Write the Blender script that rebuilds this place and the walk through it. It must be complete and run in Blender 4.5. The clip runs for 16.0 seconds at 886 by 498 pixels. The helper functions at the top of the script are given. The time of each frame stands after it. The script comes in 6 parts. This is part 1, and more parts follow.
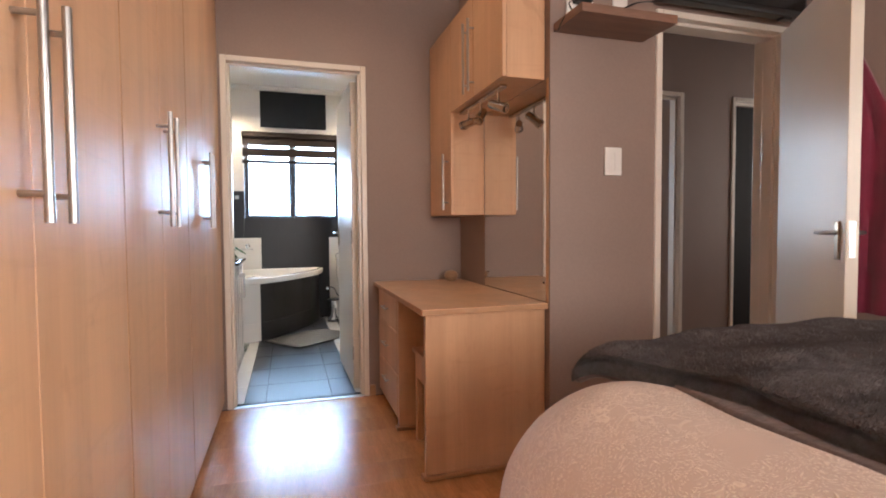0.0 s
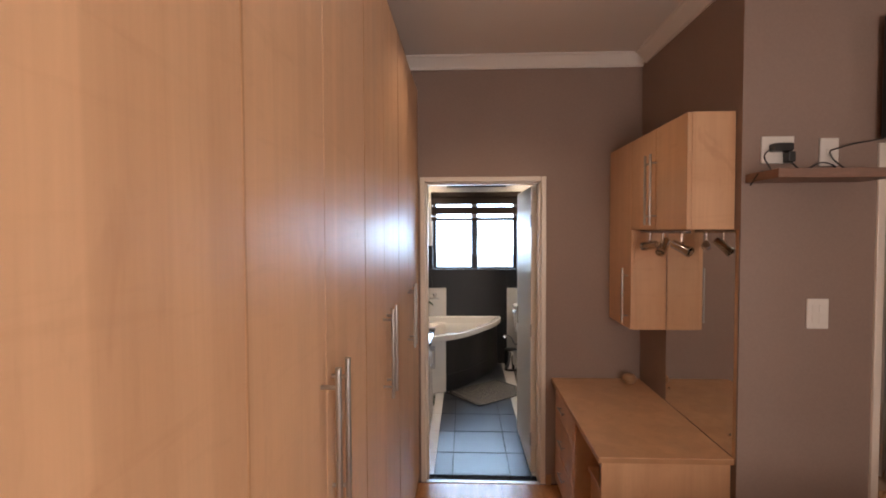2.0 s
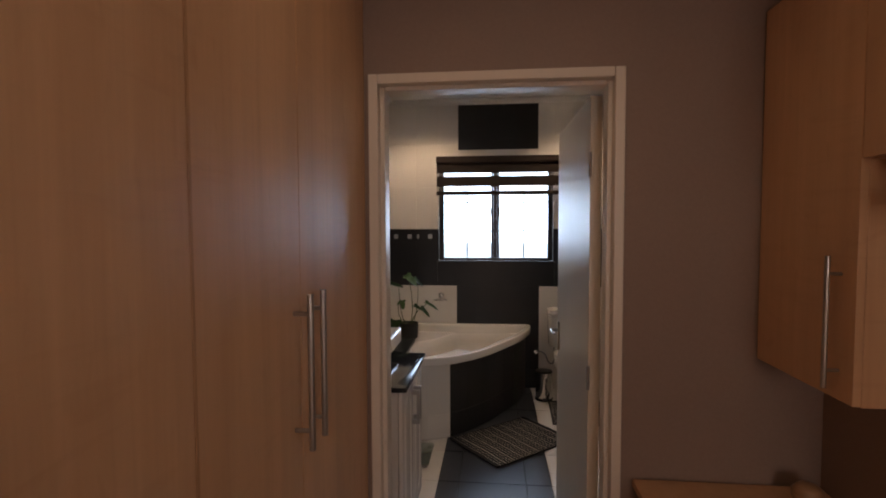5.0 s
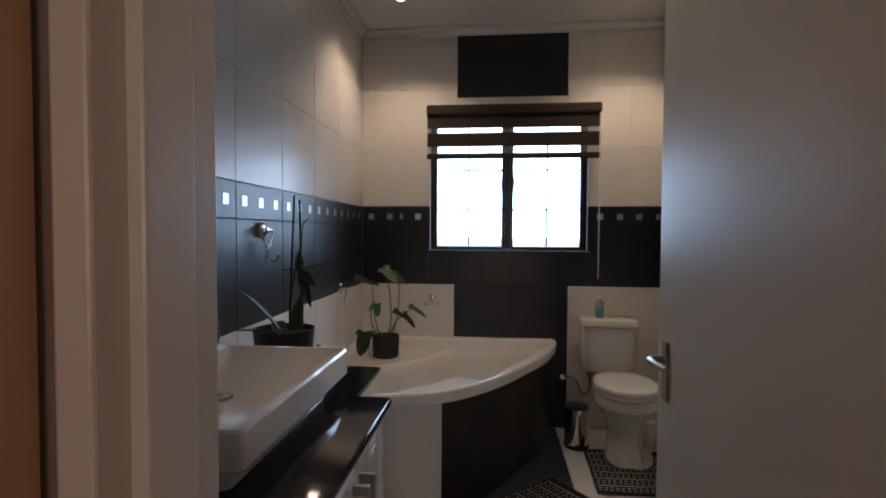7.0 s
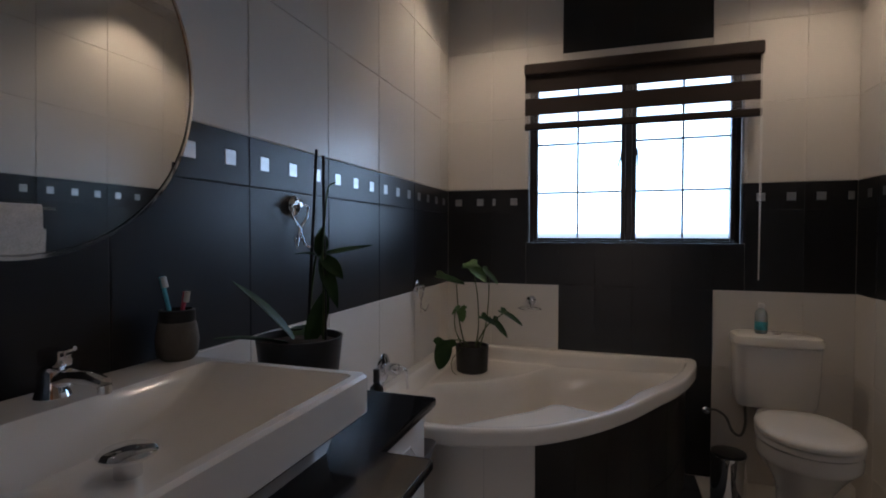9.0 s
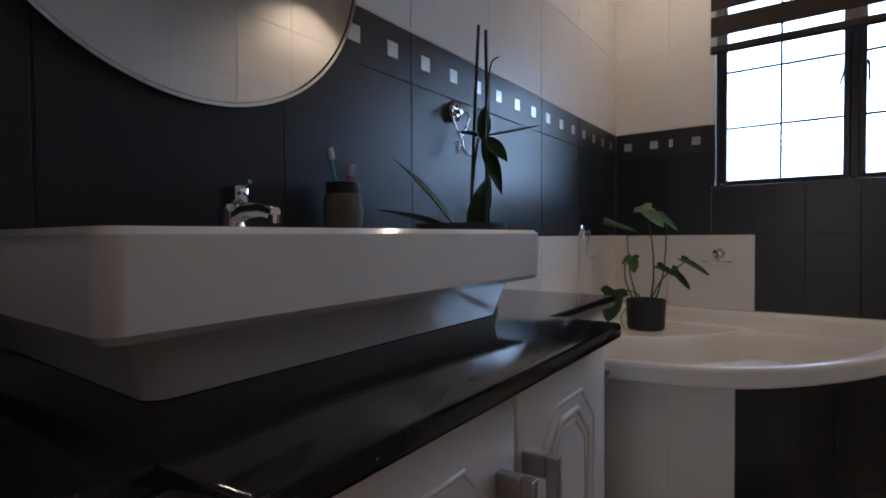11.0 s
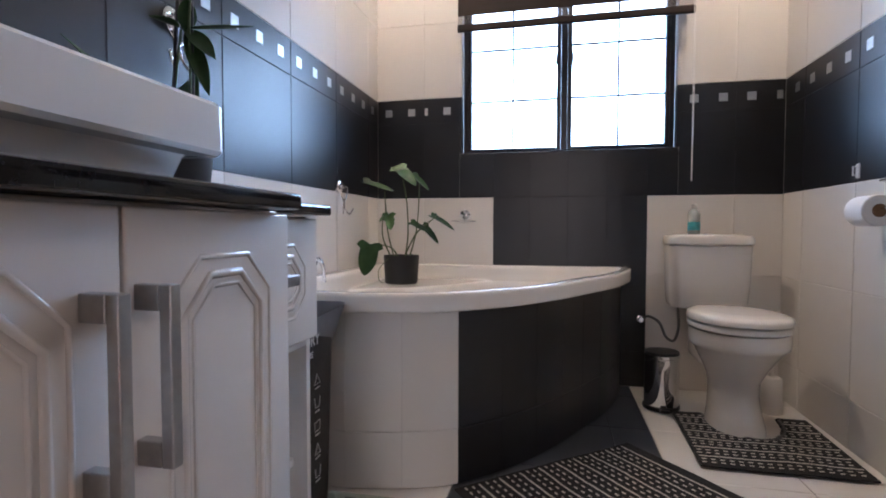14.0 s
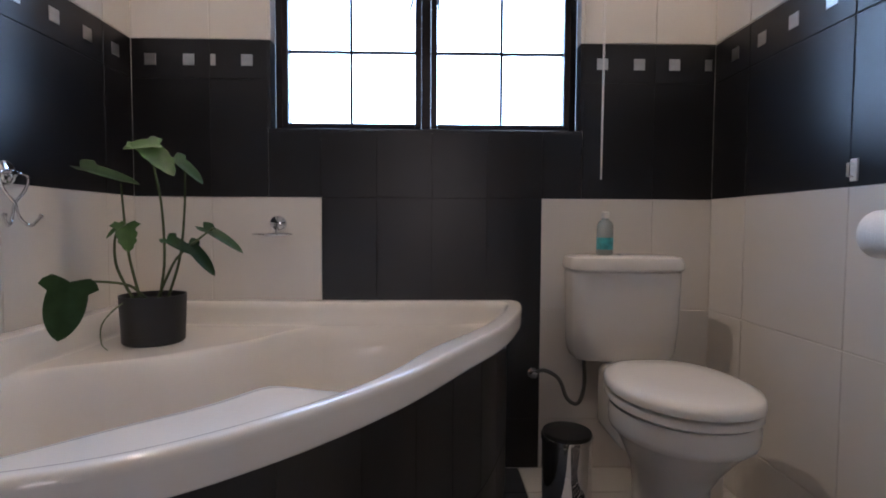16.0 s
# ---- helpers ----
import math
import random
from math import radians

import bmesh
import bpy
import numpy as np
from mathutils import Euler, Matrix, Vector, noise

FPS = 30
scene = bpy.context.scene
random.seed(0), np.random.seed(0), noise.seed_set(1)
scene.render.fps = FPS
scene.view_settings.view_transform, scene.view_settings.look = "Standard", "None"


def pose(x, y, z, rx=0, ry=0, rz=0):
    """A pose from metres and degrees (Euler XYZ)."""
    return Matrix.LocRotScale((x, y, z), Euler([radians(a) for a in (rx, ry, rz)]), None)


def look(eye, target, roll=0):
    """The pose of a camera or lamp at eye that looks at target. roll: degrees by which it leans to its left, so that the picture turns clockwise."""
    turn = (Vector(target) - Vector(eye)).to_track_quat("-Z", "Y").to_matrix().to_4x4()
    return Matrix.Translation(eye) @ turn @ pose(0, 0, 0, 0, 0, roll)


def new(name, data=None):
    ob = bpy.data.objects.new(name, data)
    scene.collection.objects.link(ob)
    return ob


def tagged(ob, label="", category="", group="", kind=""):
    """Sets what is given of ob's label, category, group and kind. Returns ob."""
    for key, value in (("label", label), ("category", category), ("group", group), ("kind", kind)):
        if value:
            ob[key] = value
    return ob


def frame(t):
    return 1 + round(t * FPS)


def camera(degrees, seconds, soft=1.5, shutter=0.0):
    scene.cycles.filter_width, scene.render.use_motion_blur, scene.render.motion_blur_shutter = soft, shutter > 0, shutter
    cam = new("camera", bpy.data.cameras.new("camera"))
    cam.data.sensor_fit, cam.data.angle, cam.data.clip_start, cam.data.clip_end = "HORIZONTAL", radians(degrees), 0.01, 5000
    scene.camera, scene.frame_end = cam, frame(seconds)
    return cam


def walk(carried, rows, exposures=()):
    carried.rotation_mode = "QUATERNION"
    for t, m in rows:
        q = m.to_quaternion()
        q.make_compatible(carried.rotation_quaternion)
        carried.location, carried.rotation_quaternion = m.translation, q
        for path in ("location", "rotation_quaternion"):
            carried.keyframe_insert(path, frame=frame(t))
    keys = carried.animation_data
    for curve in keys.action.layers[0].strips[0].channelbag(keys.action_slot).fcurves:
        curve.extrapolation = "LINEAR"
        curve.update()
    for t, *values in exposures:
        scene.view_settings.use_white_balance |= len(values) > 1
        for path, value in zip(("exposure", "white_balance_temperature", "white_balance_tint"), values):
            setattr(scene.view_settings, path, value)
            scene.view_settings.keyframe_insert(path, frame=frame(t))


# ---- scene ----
cam = camera(82.4, 16.0, 1.9)
BACKDROP = 3.3
EXPOSURES = [(0, 1.2, 6150, 11), (0.5, 1.03, 6150, 11), (1, 0.85, 6350, 12), (1.5, 0.65, 6600, 15), (2.5, 0.2, 6950, 18), (3.5, -0.4, 7350, 22), (4.2, -0.75, 7700, 25), (6.5, -0.68, 6900, 19), (7.5, -0.95, 6650, 19), (9, -1.32, 6350, 19), (9.7, -1.27, 6250, 19), (12, -0.1, 6000, 18), (12.5, 0.2, 6000, 18), (13, 0.4, 6000, 18), (13.5, 0.5, 6000, 19), (14.5, 0.25, 5850, 21), (15, 0.05, 5800, 21), (16, -0.1, 5950, 21)]
PATH = [
    (0, (0.382, -3.32, 1.102), (0.969, -1.409, 1.022), -0.4),
    (0.5, (0.328, -3.351, 1.197), (0.644, -1.378, 1.118), -0.4),
    (1, (0.299, -3.352, 1.37), (0.44, -1.358, 1.29), -0.5),
    (1.5, (0.308, -3.407, 1.597), (0.324, -1.408, 1.52), -0.4),
    (2, (0.321, -3.522, 1.783), (0.236, -1.525, 1.71), -0.2),
    (2.5, (0.366, -3.55, 1.833), (0.196, -1.559, 1.761), -0.1),
    (3, (0.409, -3.348, 1.786), (0.199, -1.361, 1.712), 0.0),
    (3.5, (0.467, -2.991, 1.749), (0.258, -1.003, 1.671), -0.1),
    (4, (0.461, -2.589, 1.67), (0.265, -0.601, 1.59), 0.2),
    (4.2, (0.458, -2.429, 1.675), (0.258, -0.442, 1.57), -0.3),
    (6.5, (0.416, -0.625, 1.444), (0.209, 1.363, 1.369), 0.2),
    (7, (0.359, -0.373, 1.386), (0.16, 1.616, 1.321), 0.3),
    (7.5, (0.346, -0.179, 1.358), (0.142, 1.81, 1.296), 0.4),
    (8, (0.342, -0.019, 1.359), (0.075, 1.962, 1.299), 0.3),
    (8.5, (0.366, 0.145, 1.332), (-0.057, 2.099, 1.277), 0.2),
    (9, (0.361, 0.268, 1.294), (-0.267, 2.167, 1.243), 0.1),
    (9.5, (0.32, 0.354, 1.22), (-0.528, 2.165, 1.183), -0.1),
    (12, (0.276, 0.367, 0.883), (-0.922, 1.967, 0.818), -0.5),
    (12.5, (0.324, 0.364, 0.817), (-0.873, 1.965, 0.754), -0.5),
    (13, (0.374, 0.371, 0.775), (-0.788, 1.998, 0.711), -0.5),
    (13.5, (0.425, 0.403, 0.784), (-0.486, 2.183, 0.71), -0.1),
    (14, (0.421, 0.462, 0.821), (-0.015, 2.412, 0.745), 0.1),
    (14.5, (0.408, 0.617, 0.835), (0.215, 2.607, 0.76), 0.2),
    (15, (0.421, 0.829, 0.842), (0.354, 2.826, 0.758), 0.1),
    (15.5, (0.449, 1.11, 0.879), (0.418, 3.108, 0.794), 0.3),
    (16, (0.484, 1.436, 0.903), (0.525, 3.434, 0.809), 0.3),
]
walk(cam, [(t, look(e, g, r)) for t, e, g, r in PATH], EXPOSURES)

# ---- light ----
world = bpy.data.worlds.new("sky")
scene.world = world
world.use_nodes = True
wn = world.node_tree
sky = wn.nodes.new("ShaderNodeTexSky")
sky.sky_type = "NISHITA"
sky.sun_disc = False
sky.sun_elevation, sky.sun_rotation = radians(40), radians(250)
wn.links.new(sky.outputs[0], wn.nodes["Background"].inputs[0])
wn.nodes["Background"].inputs[1].default_value = 0.1


def area_lamp(name, m, w, h, watts, colour, spread=180):
    d = bpy.data.lights.new(name, "AREA")
    d.shape, d.size, d.size_y, d.energy, d.color = "RECTANGLE", w, h, watts, colour
    d.spread = radians(spread)
    o = new(name, d)
    o.matrix_world = m
    return o


def spot_lamp(name, m, watts, colour, cone, blend=0.6, radius=0.03):
    d = bpy.data.lights.new(name, "SPOT")
    d.energy, d.color, d.spot_size, d.spot_blend, d.shadow_soft_size = watts, colour, radians(cone), blend, radius
    o = new(name, d)
    o.matrix_world = m
    return o


area_lamp("bathroom_window_daylight", look((0.46, 6.0, 2.5), (0.46, 0, 1.2)), 5.0, 2.4, 460, (0.43, 0.69, 1.0))
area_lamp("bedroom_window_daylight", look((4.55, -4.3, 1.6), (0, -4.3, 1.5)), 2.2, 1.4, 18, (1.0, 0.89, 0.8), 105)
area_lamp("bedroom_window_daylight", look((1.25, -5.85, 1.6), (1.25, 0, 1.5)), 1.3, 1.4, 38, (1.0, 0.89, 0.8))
# added fill that brightens the hall; no window is known at its end
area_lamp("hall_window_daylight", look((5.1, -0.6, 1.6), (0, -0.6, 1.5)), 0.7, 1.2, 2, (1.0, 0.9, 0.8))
area_lamp("passage_window_daylight", look((3.1, 1.95, 1.55), (3.1, 0, 1.55)), 0.7, 1.1, 5, (1.0, 0.9, 0.8))
spot_lamp("downlight_beam", look((0.47, -0.94, 2.945), (0.47, -0.93, 0)), 12, (1.0, 0.8, 0.58), 130)
for dx in (-0.237, 1.23):
    spot_lamp("downlight_beam", look((dx, 2.81, 2.835), (dx, 2.88, 0)), 38, (1.0, 0.82, 0.58), 120)
spot_lamp("downlight_beam", look((0.46, 1.05, 2.835), (0.44, 1.06, 0)), 16, (1.0, 0.84, 0.64), 104)

# ---- materials ----


def mat(name, colour, rough=0.5, metal=0.0, vary=0.0, scale=4.0, stretch=(1, 1, 1), grain=0.0, grain_scale=60.0, bump=0.0, bump_scale=40.0,
        rough_vary=0.0, coat=0.0, tint=None, random_value=0.0, transmission=0.0, sheen=0.0, ior=1.5):
    """A painted, veneered, glazed or metal surface: two scales of colour variation, roughness variation and fine relief."""
    m = bpy.data.materials.new(name)
    m.use_nodes = True
    nt = m.node_tree
    n, link = nt.nodes, nt.links.new
    b = n["Principled BSDF"]
    b.inputs["Roughness"].default_value = rough
    b.inputs["Metallic"].default_value = metal
    b.inputs["Coat Weight"].default_value = coat
    b.inputs["Coat Roughness"].default_value = 0.08
    b.inputs["Transmission Weight"].default_value = transmission
    b.inputs["Sheen Weight"].default_value = sheen
    b.inputs["IOR"].default_value = ior
    b.inputs["Base Color"].default_value = (*colour, 1)
    tc = n.new("ShaderNodeTexCoord")
    mp = n.new("ShaderNodeMapping")
    mp.inputs["Scale"].default_value = stretch
    link(tc.outputs["Object"], mp.inputs["Vector"])
    big = n.new("ShaderNodeTexNoise")
    big.inputs["Scale"].default_value, big.inputs["Detail"].default_value = scale, 4
    link(mp.outputs[0], big.inputs["Vector"])
    last = None
    if vary or random_value:
        mix = n.new("ShaderNodeMix")
        mix.data_type = "RGBA"
        dark = tint or tuple(c * (1 - vary) for c in colour)
        light = tuple(min(1, c * (1 + vary * 0.6)) for c in colour)
        ramp = n.new("ShaderNodeMapRange")
        ramp.inputs["From Min"].default_value, ramp.inputs["From Max"].default_value = 0.3, 0.7
        link(big.outputs["Fac"], ramp.inputs["Value"])
        link(ramp.outputs[0], mix.inputs["Factor"])
        mix.inputs["A"].default_value, mix.inputs["B"].default_value = (*dark, 1), (*light, 1)
        last = mix.outputs["Result"]
    if grain:
        fine = n.new("ShaderNodeTexNoise")
        fine.inputs["Scale"].default_value, fine.inputs["Detail"].default_value = grain_scale, 3
        link(mp.outputs[0], fine.inputs["Vector"])
        mr = n.new("ShaderNodeMapRange")
        mr.inputs["From Min"].default_value, mr.inputs["From Max"].default_value = 0.25, 0.75
        mr.inputs["To Min"].default_value, mr.inputs["To Max"].default_value = 1 - grain, 1 + grain * 0.5
        link(fine.outputs["Fac"], mr.inputs["Value"])
        mul = n.new("ShaderNodeMix")
        mul.data_type, mul.blend_type = "RGBA", "MULTIPLY"
        mul.inputs["Factor"].default_value = 1
        if last:
            link(last, mul.inputs["A"])
        else:
            mul.inputs["A"].default_value = (*colour, 1)
        link(mr.outputs[0], mul.inputs["B"])
        last = mul.outputs["Result"]
    if random_value:
        oi = n.new("ShaderNodeObjectInfo")
        mr = n.new("ShaderNodeMapRange")
        mr.inputs["To Min"].default_value, mr.inputs["To Max"].default_value = 1 - random_value, 1 + random_value * 0.5
        link(oi.outputs["Random"], mr.inputs["Value"])
        mul = n.new("ShaderNodeMix")
        mul.data_type, mul.blend_type = "RGBA", "MULTIPLY"
        mul.inputs["Factor"].default_value = 1
        link(last, mul.inputs["A"])
        link(mr.outputs[0], mul.inputs["B"])
        last = mul.outputs["Result"]
    if last:
        link(last, b.inputs["Base Color"])
    if rough_vary:
        mr = n.new("ShaderNodeMapRange")
        mr.inputs["To Min"].default_value, mr.inputs["To Max"].default_value = max(0.02, rough - rough_vary), rough + rough_vary
        link(big.outputs["Fac"], mr.inputs["Value"])
        link(mr.outputs[0], b.inputs["Roughness"])
    if bump:
        bn = n.new("ShaderNodeTexNoise")
        bn.inputs["Scale"].default_value, bn.inputs["Detail"].default_value = bump_scale, 4
        link(mp.outputs[0], bn.inputs["Vector"])
        bp = n.new("ShaderNodeBump")
        bp.inputs["Strength"].default_value, bp.inputs["Distance"].default_value = bump, 0.004
        link(bn.outputs["Fac"], bp.inputs["Height"])
        link(bp.outputs[0], b.inputs["Normal"])
    return m


MAPLE = mat("maple_veneer", (0.66, 0.40, 0.232), 0.38, vary=0.11, scale=1.3, stretch=(5.0, 5.0, 0.22), grain=0.045, grain_scale=24, bump=0.02, bump_scale=30, rough_vary=0.07, coat=0.04)


def add_figure(m):
    """Cloudy figure and small slanting flecks over the straight grain of the veneer."""
    nt = m.node_tree
    n, link = nt.nodes, nt.links.new
    b = n["Principled BSDF"]
    src = b.inputs["Base Color"].links[0].from_socket
    tc = n.new("ShaderNodeTexCoord")
    for scale, stretch, lo, hi, amount, warp in ((2.2, (1.6, 1.6, 0.8), 0.35, 0.75, 0.24, 0.8), (7.0, (1.0, 1.0, 0.55), 0.62, 0.76, 0.26, 1.6), (26.0, (1.5, 1.5, 0.35), 0.62, 0.8, 0.18, 0.3), (8.0, (1.0, 1.0, 0.02), 0.46, 0.52, 0.13, 0.0), (5.0, (0.7, 0.7, 6.5), 0.56, 0.8, 0.16, 0.8)):
        mp = n.new("ShaderNodeMapping")
        mp.inputs["Scale"].default_value = stretch
        mp.inputs["Rotation"].default_value = (0.18, 0.12, 0)
        link(tc.outputs["Object"], mp.inputs["Vector"])
        ns = n.new("ShaderNodeTexNoise")
        ns.inputs["Scale"].default_value, ns.inputs["Detail"].default_value, ns.inputs["Distortion"].default_value = scale, 3, warp
        link(mp.outputs[0], ns.inputs["Vector"])
        mr = n.new("ShaderNodeMapRange")
        mr.inputs["From Min"].default_value, mr.inputs["From Max"].default_value = lo, hi
        mr.inputs["To Min"].default_value, mr.inputs["To Max"].default_value = 0.0, amount
        link(ns.outputs["Fac"], mr.inputs["Value"])
        mx = n.new("ShaderNodeMix")
        mx.data_type = "RGBA"
        mx.inputs["B"].default_value = (0.33, 0.16, 0.075, 1)
        link(mr.outputs[0], mx.inputs["Factor"])
        link(src, mx.inputs["A"])
        src = mx.outputs["Result"]
    link(src, b.inputs["Base Color"])


add_figure(MAPLE)
MAPLE_EDGE = mat("maple_edging", (0.44, 0.24, 0.12), 0.45, vary=0.15, scale=8)
TAUPE = mat("taupe_wall_paint", (0.285, 0.205, 0.172), 0.62, vary=0.06, scale=1.6, grain=0.05, grain_scale=90, bump=0.12, bump_scale=130)
CEILING_PAINT = mat("white_ceiling_paint", (0.74, 0.71, 0.68), 0.7, vary=0.04, scale=1.2, bump=0.1, bump_scale=120)
CREAM = mat("cream_gloss_paint", (0.74, 0.67, 0.59), 0.32, vary=0.05, scale=3, bump=0.06, bump_scale=60)
DOOR_PAINT = mat("cream_door_paint", (0.70, 0.63, 0.53), 0.33, vary=0.05, scale=2, bump=0.05, bump_scale=140, rough_vary=0.03)
LAMINATE = mat("beech_laminate_plank", (0.50, 0.23, 0.095), 0.21, vary=0.22, scale=2.4, stretch=(8, 0.8, 1), grain=0.2, grain_scale=22, bump=0.03, bump_scale=40, rough_vary=0.04, random_value=0.16)
STEEL = mat("brushed_steel", (0.43, 0.42, 0.405), 0.34, 1.0, grain=0.1, grain_scale=80, stretch=(1, 1, 0.1))
CHROME = mat("chrome", (0.78, 0.78, 0.79), 0.06, 1.0)
WHITE_TILE = mat("white_glazed_tile", (0.74, 0.70, 0.655), 0.23, vary=0.03, scale=2.5, bump=0.09, bump_scale=6, rough_vary=0.03, random_value=0.03)
BLACK_TILE = mat("black_satin_tile", (0.013, 0.013, 0.0155), 0.33, vary=0.2, scale=3, bump=0.04, bump_scale=9, rough_vary=0.035, random_value=0.12)
GROUT_WHITE = mat("white_grout", (0.68, 0.635, 0.58), 0.85, vary=0.15, scale=14, bump=0.2)
GROUT_BLACK = mat("black_grout", (0.012, 0.012, 0.013), 0.8, vary=0.2, scale=14)
FLOOR_TILE = mat("slate_grey_floor_tile", (0.040, 0.045, 0.056), 0.315, vary=0.12, scale=5, bump=0.02, bump_scale=14, rough_vary=0.025, random_value=0.12)
GROUT_FLOOR = mat("dark_floor_grout", (0.02, 0.02, 0.02), 0.85, vary=0.2, scale=14)
CERAMIC = mat("white_sanitary_ware", (0.78, 0.74, 0.69), 0.1, vary=0.02, scale=3, coat=0.4)
BLACK_FRAME = mat("dark_brown_window_paint", (0.018, 0.013, 0.013), 0.35, vary=0.2, scale=9)
MIRROR = mat("mirror_glass", (0.86, 0.87, 0.86), 0.015, 1.0)
GLASS = mat("clear_glass", (1, 1, 1), 0.0, transmission=1.0, ior=1.45)
GRANITE = mat("black_granite", (0.014, 0.014, 0.016), 0.08, vary=0.4, scale=60, grain=0.3, grain_scale=260, bump=0.02, bump_scale=200)
VANITY = mat("white_thermofoil", (0.76, 0.71, 0.66), 0.24, vary=0.03, scale=3, bump=0.02)

# ---- building helpers ----
ORIGIN = {}


def thing(name, at, label, category, group="", kind=""):
    """An empty at the base of a thing, to which its parts are added in world places."""
    o = new(name)
    o.empty_display_size = 0.05
    o.location = at
    ORIGIN[o] = Vector(at)
    return tagged(o, label, category, group, kind)


def part(name, bm, material, parent=None, label="", smooth=None):
    """Links a bmesh, given in world places, as one mesh object under a thing or a part."""
    base = ORIGIN.get(parent, Vector((0, 0, 0))) if parent else Vector((0, 0, 0))
    if base.length:
        bmesh.ops.translate(bm, vec=-base, verts=bm.verts)
    me = bpy.data.meshes.new(name)
    bm.to_mesh(me)
    bm.free()
    if smooth is not None:
        me.shade_smooth()
        if smooth < 180:
            me.set_sharp_from_angle(angle=radians(smooth))
    me.materials.append(material)
    o = new(name, me)
    if parent:
        o.parent = parent
        ORIGIN[o] = base
    if label:
        o["label"] = label
    return o


def box(x0, x1, y0, y1, z0, z1, bevel=0.0, segments=2):
    bm = bmesh.new()
    add_box(bm, x0, x1, y0, y1, z0, z1)
    if bevel:
        bmesh.ops.bevel(bm, geom=bm.edges[:], offset=bevel, segments=segments, profile=0.5, affect="EDGES")
    return bm


def add_box(bm, x0, x1, y0, y1, z0, z1):
    v = [bm.verts.new((x, y, z)) for z in (z0, z1) for y in (y0, y1) for x in (x0, x1)]
    for f in ((0, 2, 3, 1), (4, 5, 7, 6), (0, 1, 5, 4), (1, 3, 7, 5), (3, 2, 6, 7), (2, 0, 4, 6)):
        bm.faces.new([v[i] for i in f])


def tube(points, radius, sides=10, taper=None, closed=False):
    """A round bar along a line of points; taper: the radius at the end."""
    bm = bmesh.new()
    pts = [Vector(p) for p in points]
    rings = []
    side = None
    for i, p in enumerate(pts):
        if closed:
            d = (pts[(i + 1) % len(pts)] - pts[i - 1]).normalized()
        else:
            d = (pts[min(i + 1, len(pts) - 1)] - pts[max(i - 1, 0)]).normalized()
        if side is None:
            side = d.orthogonal().normalized()
        side = (side - d * side.dot(d)).normalized()
        up = d.cross(side)
        r = radius if taper is None else radius + (taper - radius) * i / (len(pts) - 1)
        rings.append([bm.verts.new(p + (side * math.cos(a) + up * math.sin(a)) * r) for a in [2 * math.pi * k / sides for k in range(sides)]])
    pairs = list(zip(rings, rings[1:])) + ([(rings[-1], rings[0])] if closed else [])
    for a, b in pairs:
        for k in range(sides):
            bm.faces.new((a[k], a[(k + 1) % sides], b[(k + 1) % sides], b[k]))
    if not closed:
        bm.faces.new(rings[0][::-1])
        bm.faces.new(rings[-1])
    return bm


def lathe(profile, centre, sides=28, axis="z"):
    """A turned body: profile of (radius, height) about an upright, or lying, axis through centre."""
    bm = bmesh.new()
    rings = []
    for r, h in profile:
        ring = []
        for k in range(sides):
            a = 2 * math.pi * k / sides
            u, w = r * math.cos(a), r * math.sin(a)
            p = {"z": (u, w, h), "x": (h, u, w), "y": (w, h, u)}[axis]
            ring.append(bm.verts.new(Vector(p) + Vector(centre)))
        rings.append(ring)
    for a, b in zip(rings, rings[1:]):
        for k in range(sides):
            bm.faces.new((a[k], a[(k + 1) % sides], b[(k + 1) % sides], b[k]))
    if profile[0][0] > 0:
        bm.faces.new(rings[0][::-1])
    if profile[-1][0] > 0:
        bm.faces.new(rings[-1])
    bmesh.ops.remove_doubles(bm, verts=bm.verts, dist=1e-5)
    bmesh.ops.recalc_face_normals(bm, faces=bm.faces)
    return bm


def prism(outline, z0, z1, bevel=0.0):
    """An outline (x, y) raised from z0 to z1."""
    bm = bmesh.new()
    lo = [bm.verts.new((x, y, z0)) for x, y in outline]
    hi = [bm.verts.new((x, y, z1)) for x, y in outline]
    n = len(outline)
    bm.faces.new(lo[::-1])
    top = bm.faces.new(hi)
    for i in range(n):
        bm.faces.new((lo[i], lo[(i + 1) % n], hi[(i + 1) % n], hi[i]))
    bmesh.ops.recalc_face_normals(bm, faces=bm.faces)
    if bevel:
        bmesh.ops.bevel(bm, geom=[e for e in bm.edges if abs(e.verts[0].co.z - e.verts[1].co.z) < 1e-6], offset=bevel, segments=2, profile=0.5, affect="EDGES")
    return bm


def structure(name, bm, material, label, category):
    return tagged(part(name, bm, material), label, category, kind="structure")


def boxes(*spans):
    bm = bmesh.new()
    for s in spans:
        add_box(bm, *s)
    return bm


# ---- the rooms ----
BX0, BX1, BY0, BY1, BF, BC = -0.618, 1.536, 0.17, 3.333, -0.026, 2.86   # bathroom
BED_C, NICHE_X, PIER_Y, EAST_X, SOUTH_Y = 2.97, 1.53, -1.25, 4.3, -5.6
structure("floor_bedroom_base", box(-0.7, 5.2, -5.75, 0.0, -0.2, -0.008), MAPLE_EDGE, "screed under the laminate floor of the bedroom", "floor")
structure("floor_bathroom_base", box(BX0 - 0.2, BX1 + 0.2, 0.0, BY1 + 0.25, -0.2, BF - 0.008), GROUT_FLOOR, "dark grouted floor of the bathroom", "floor")
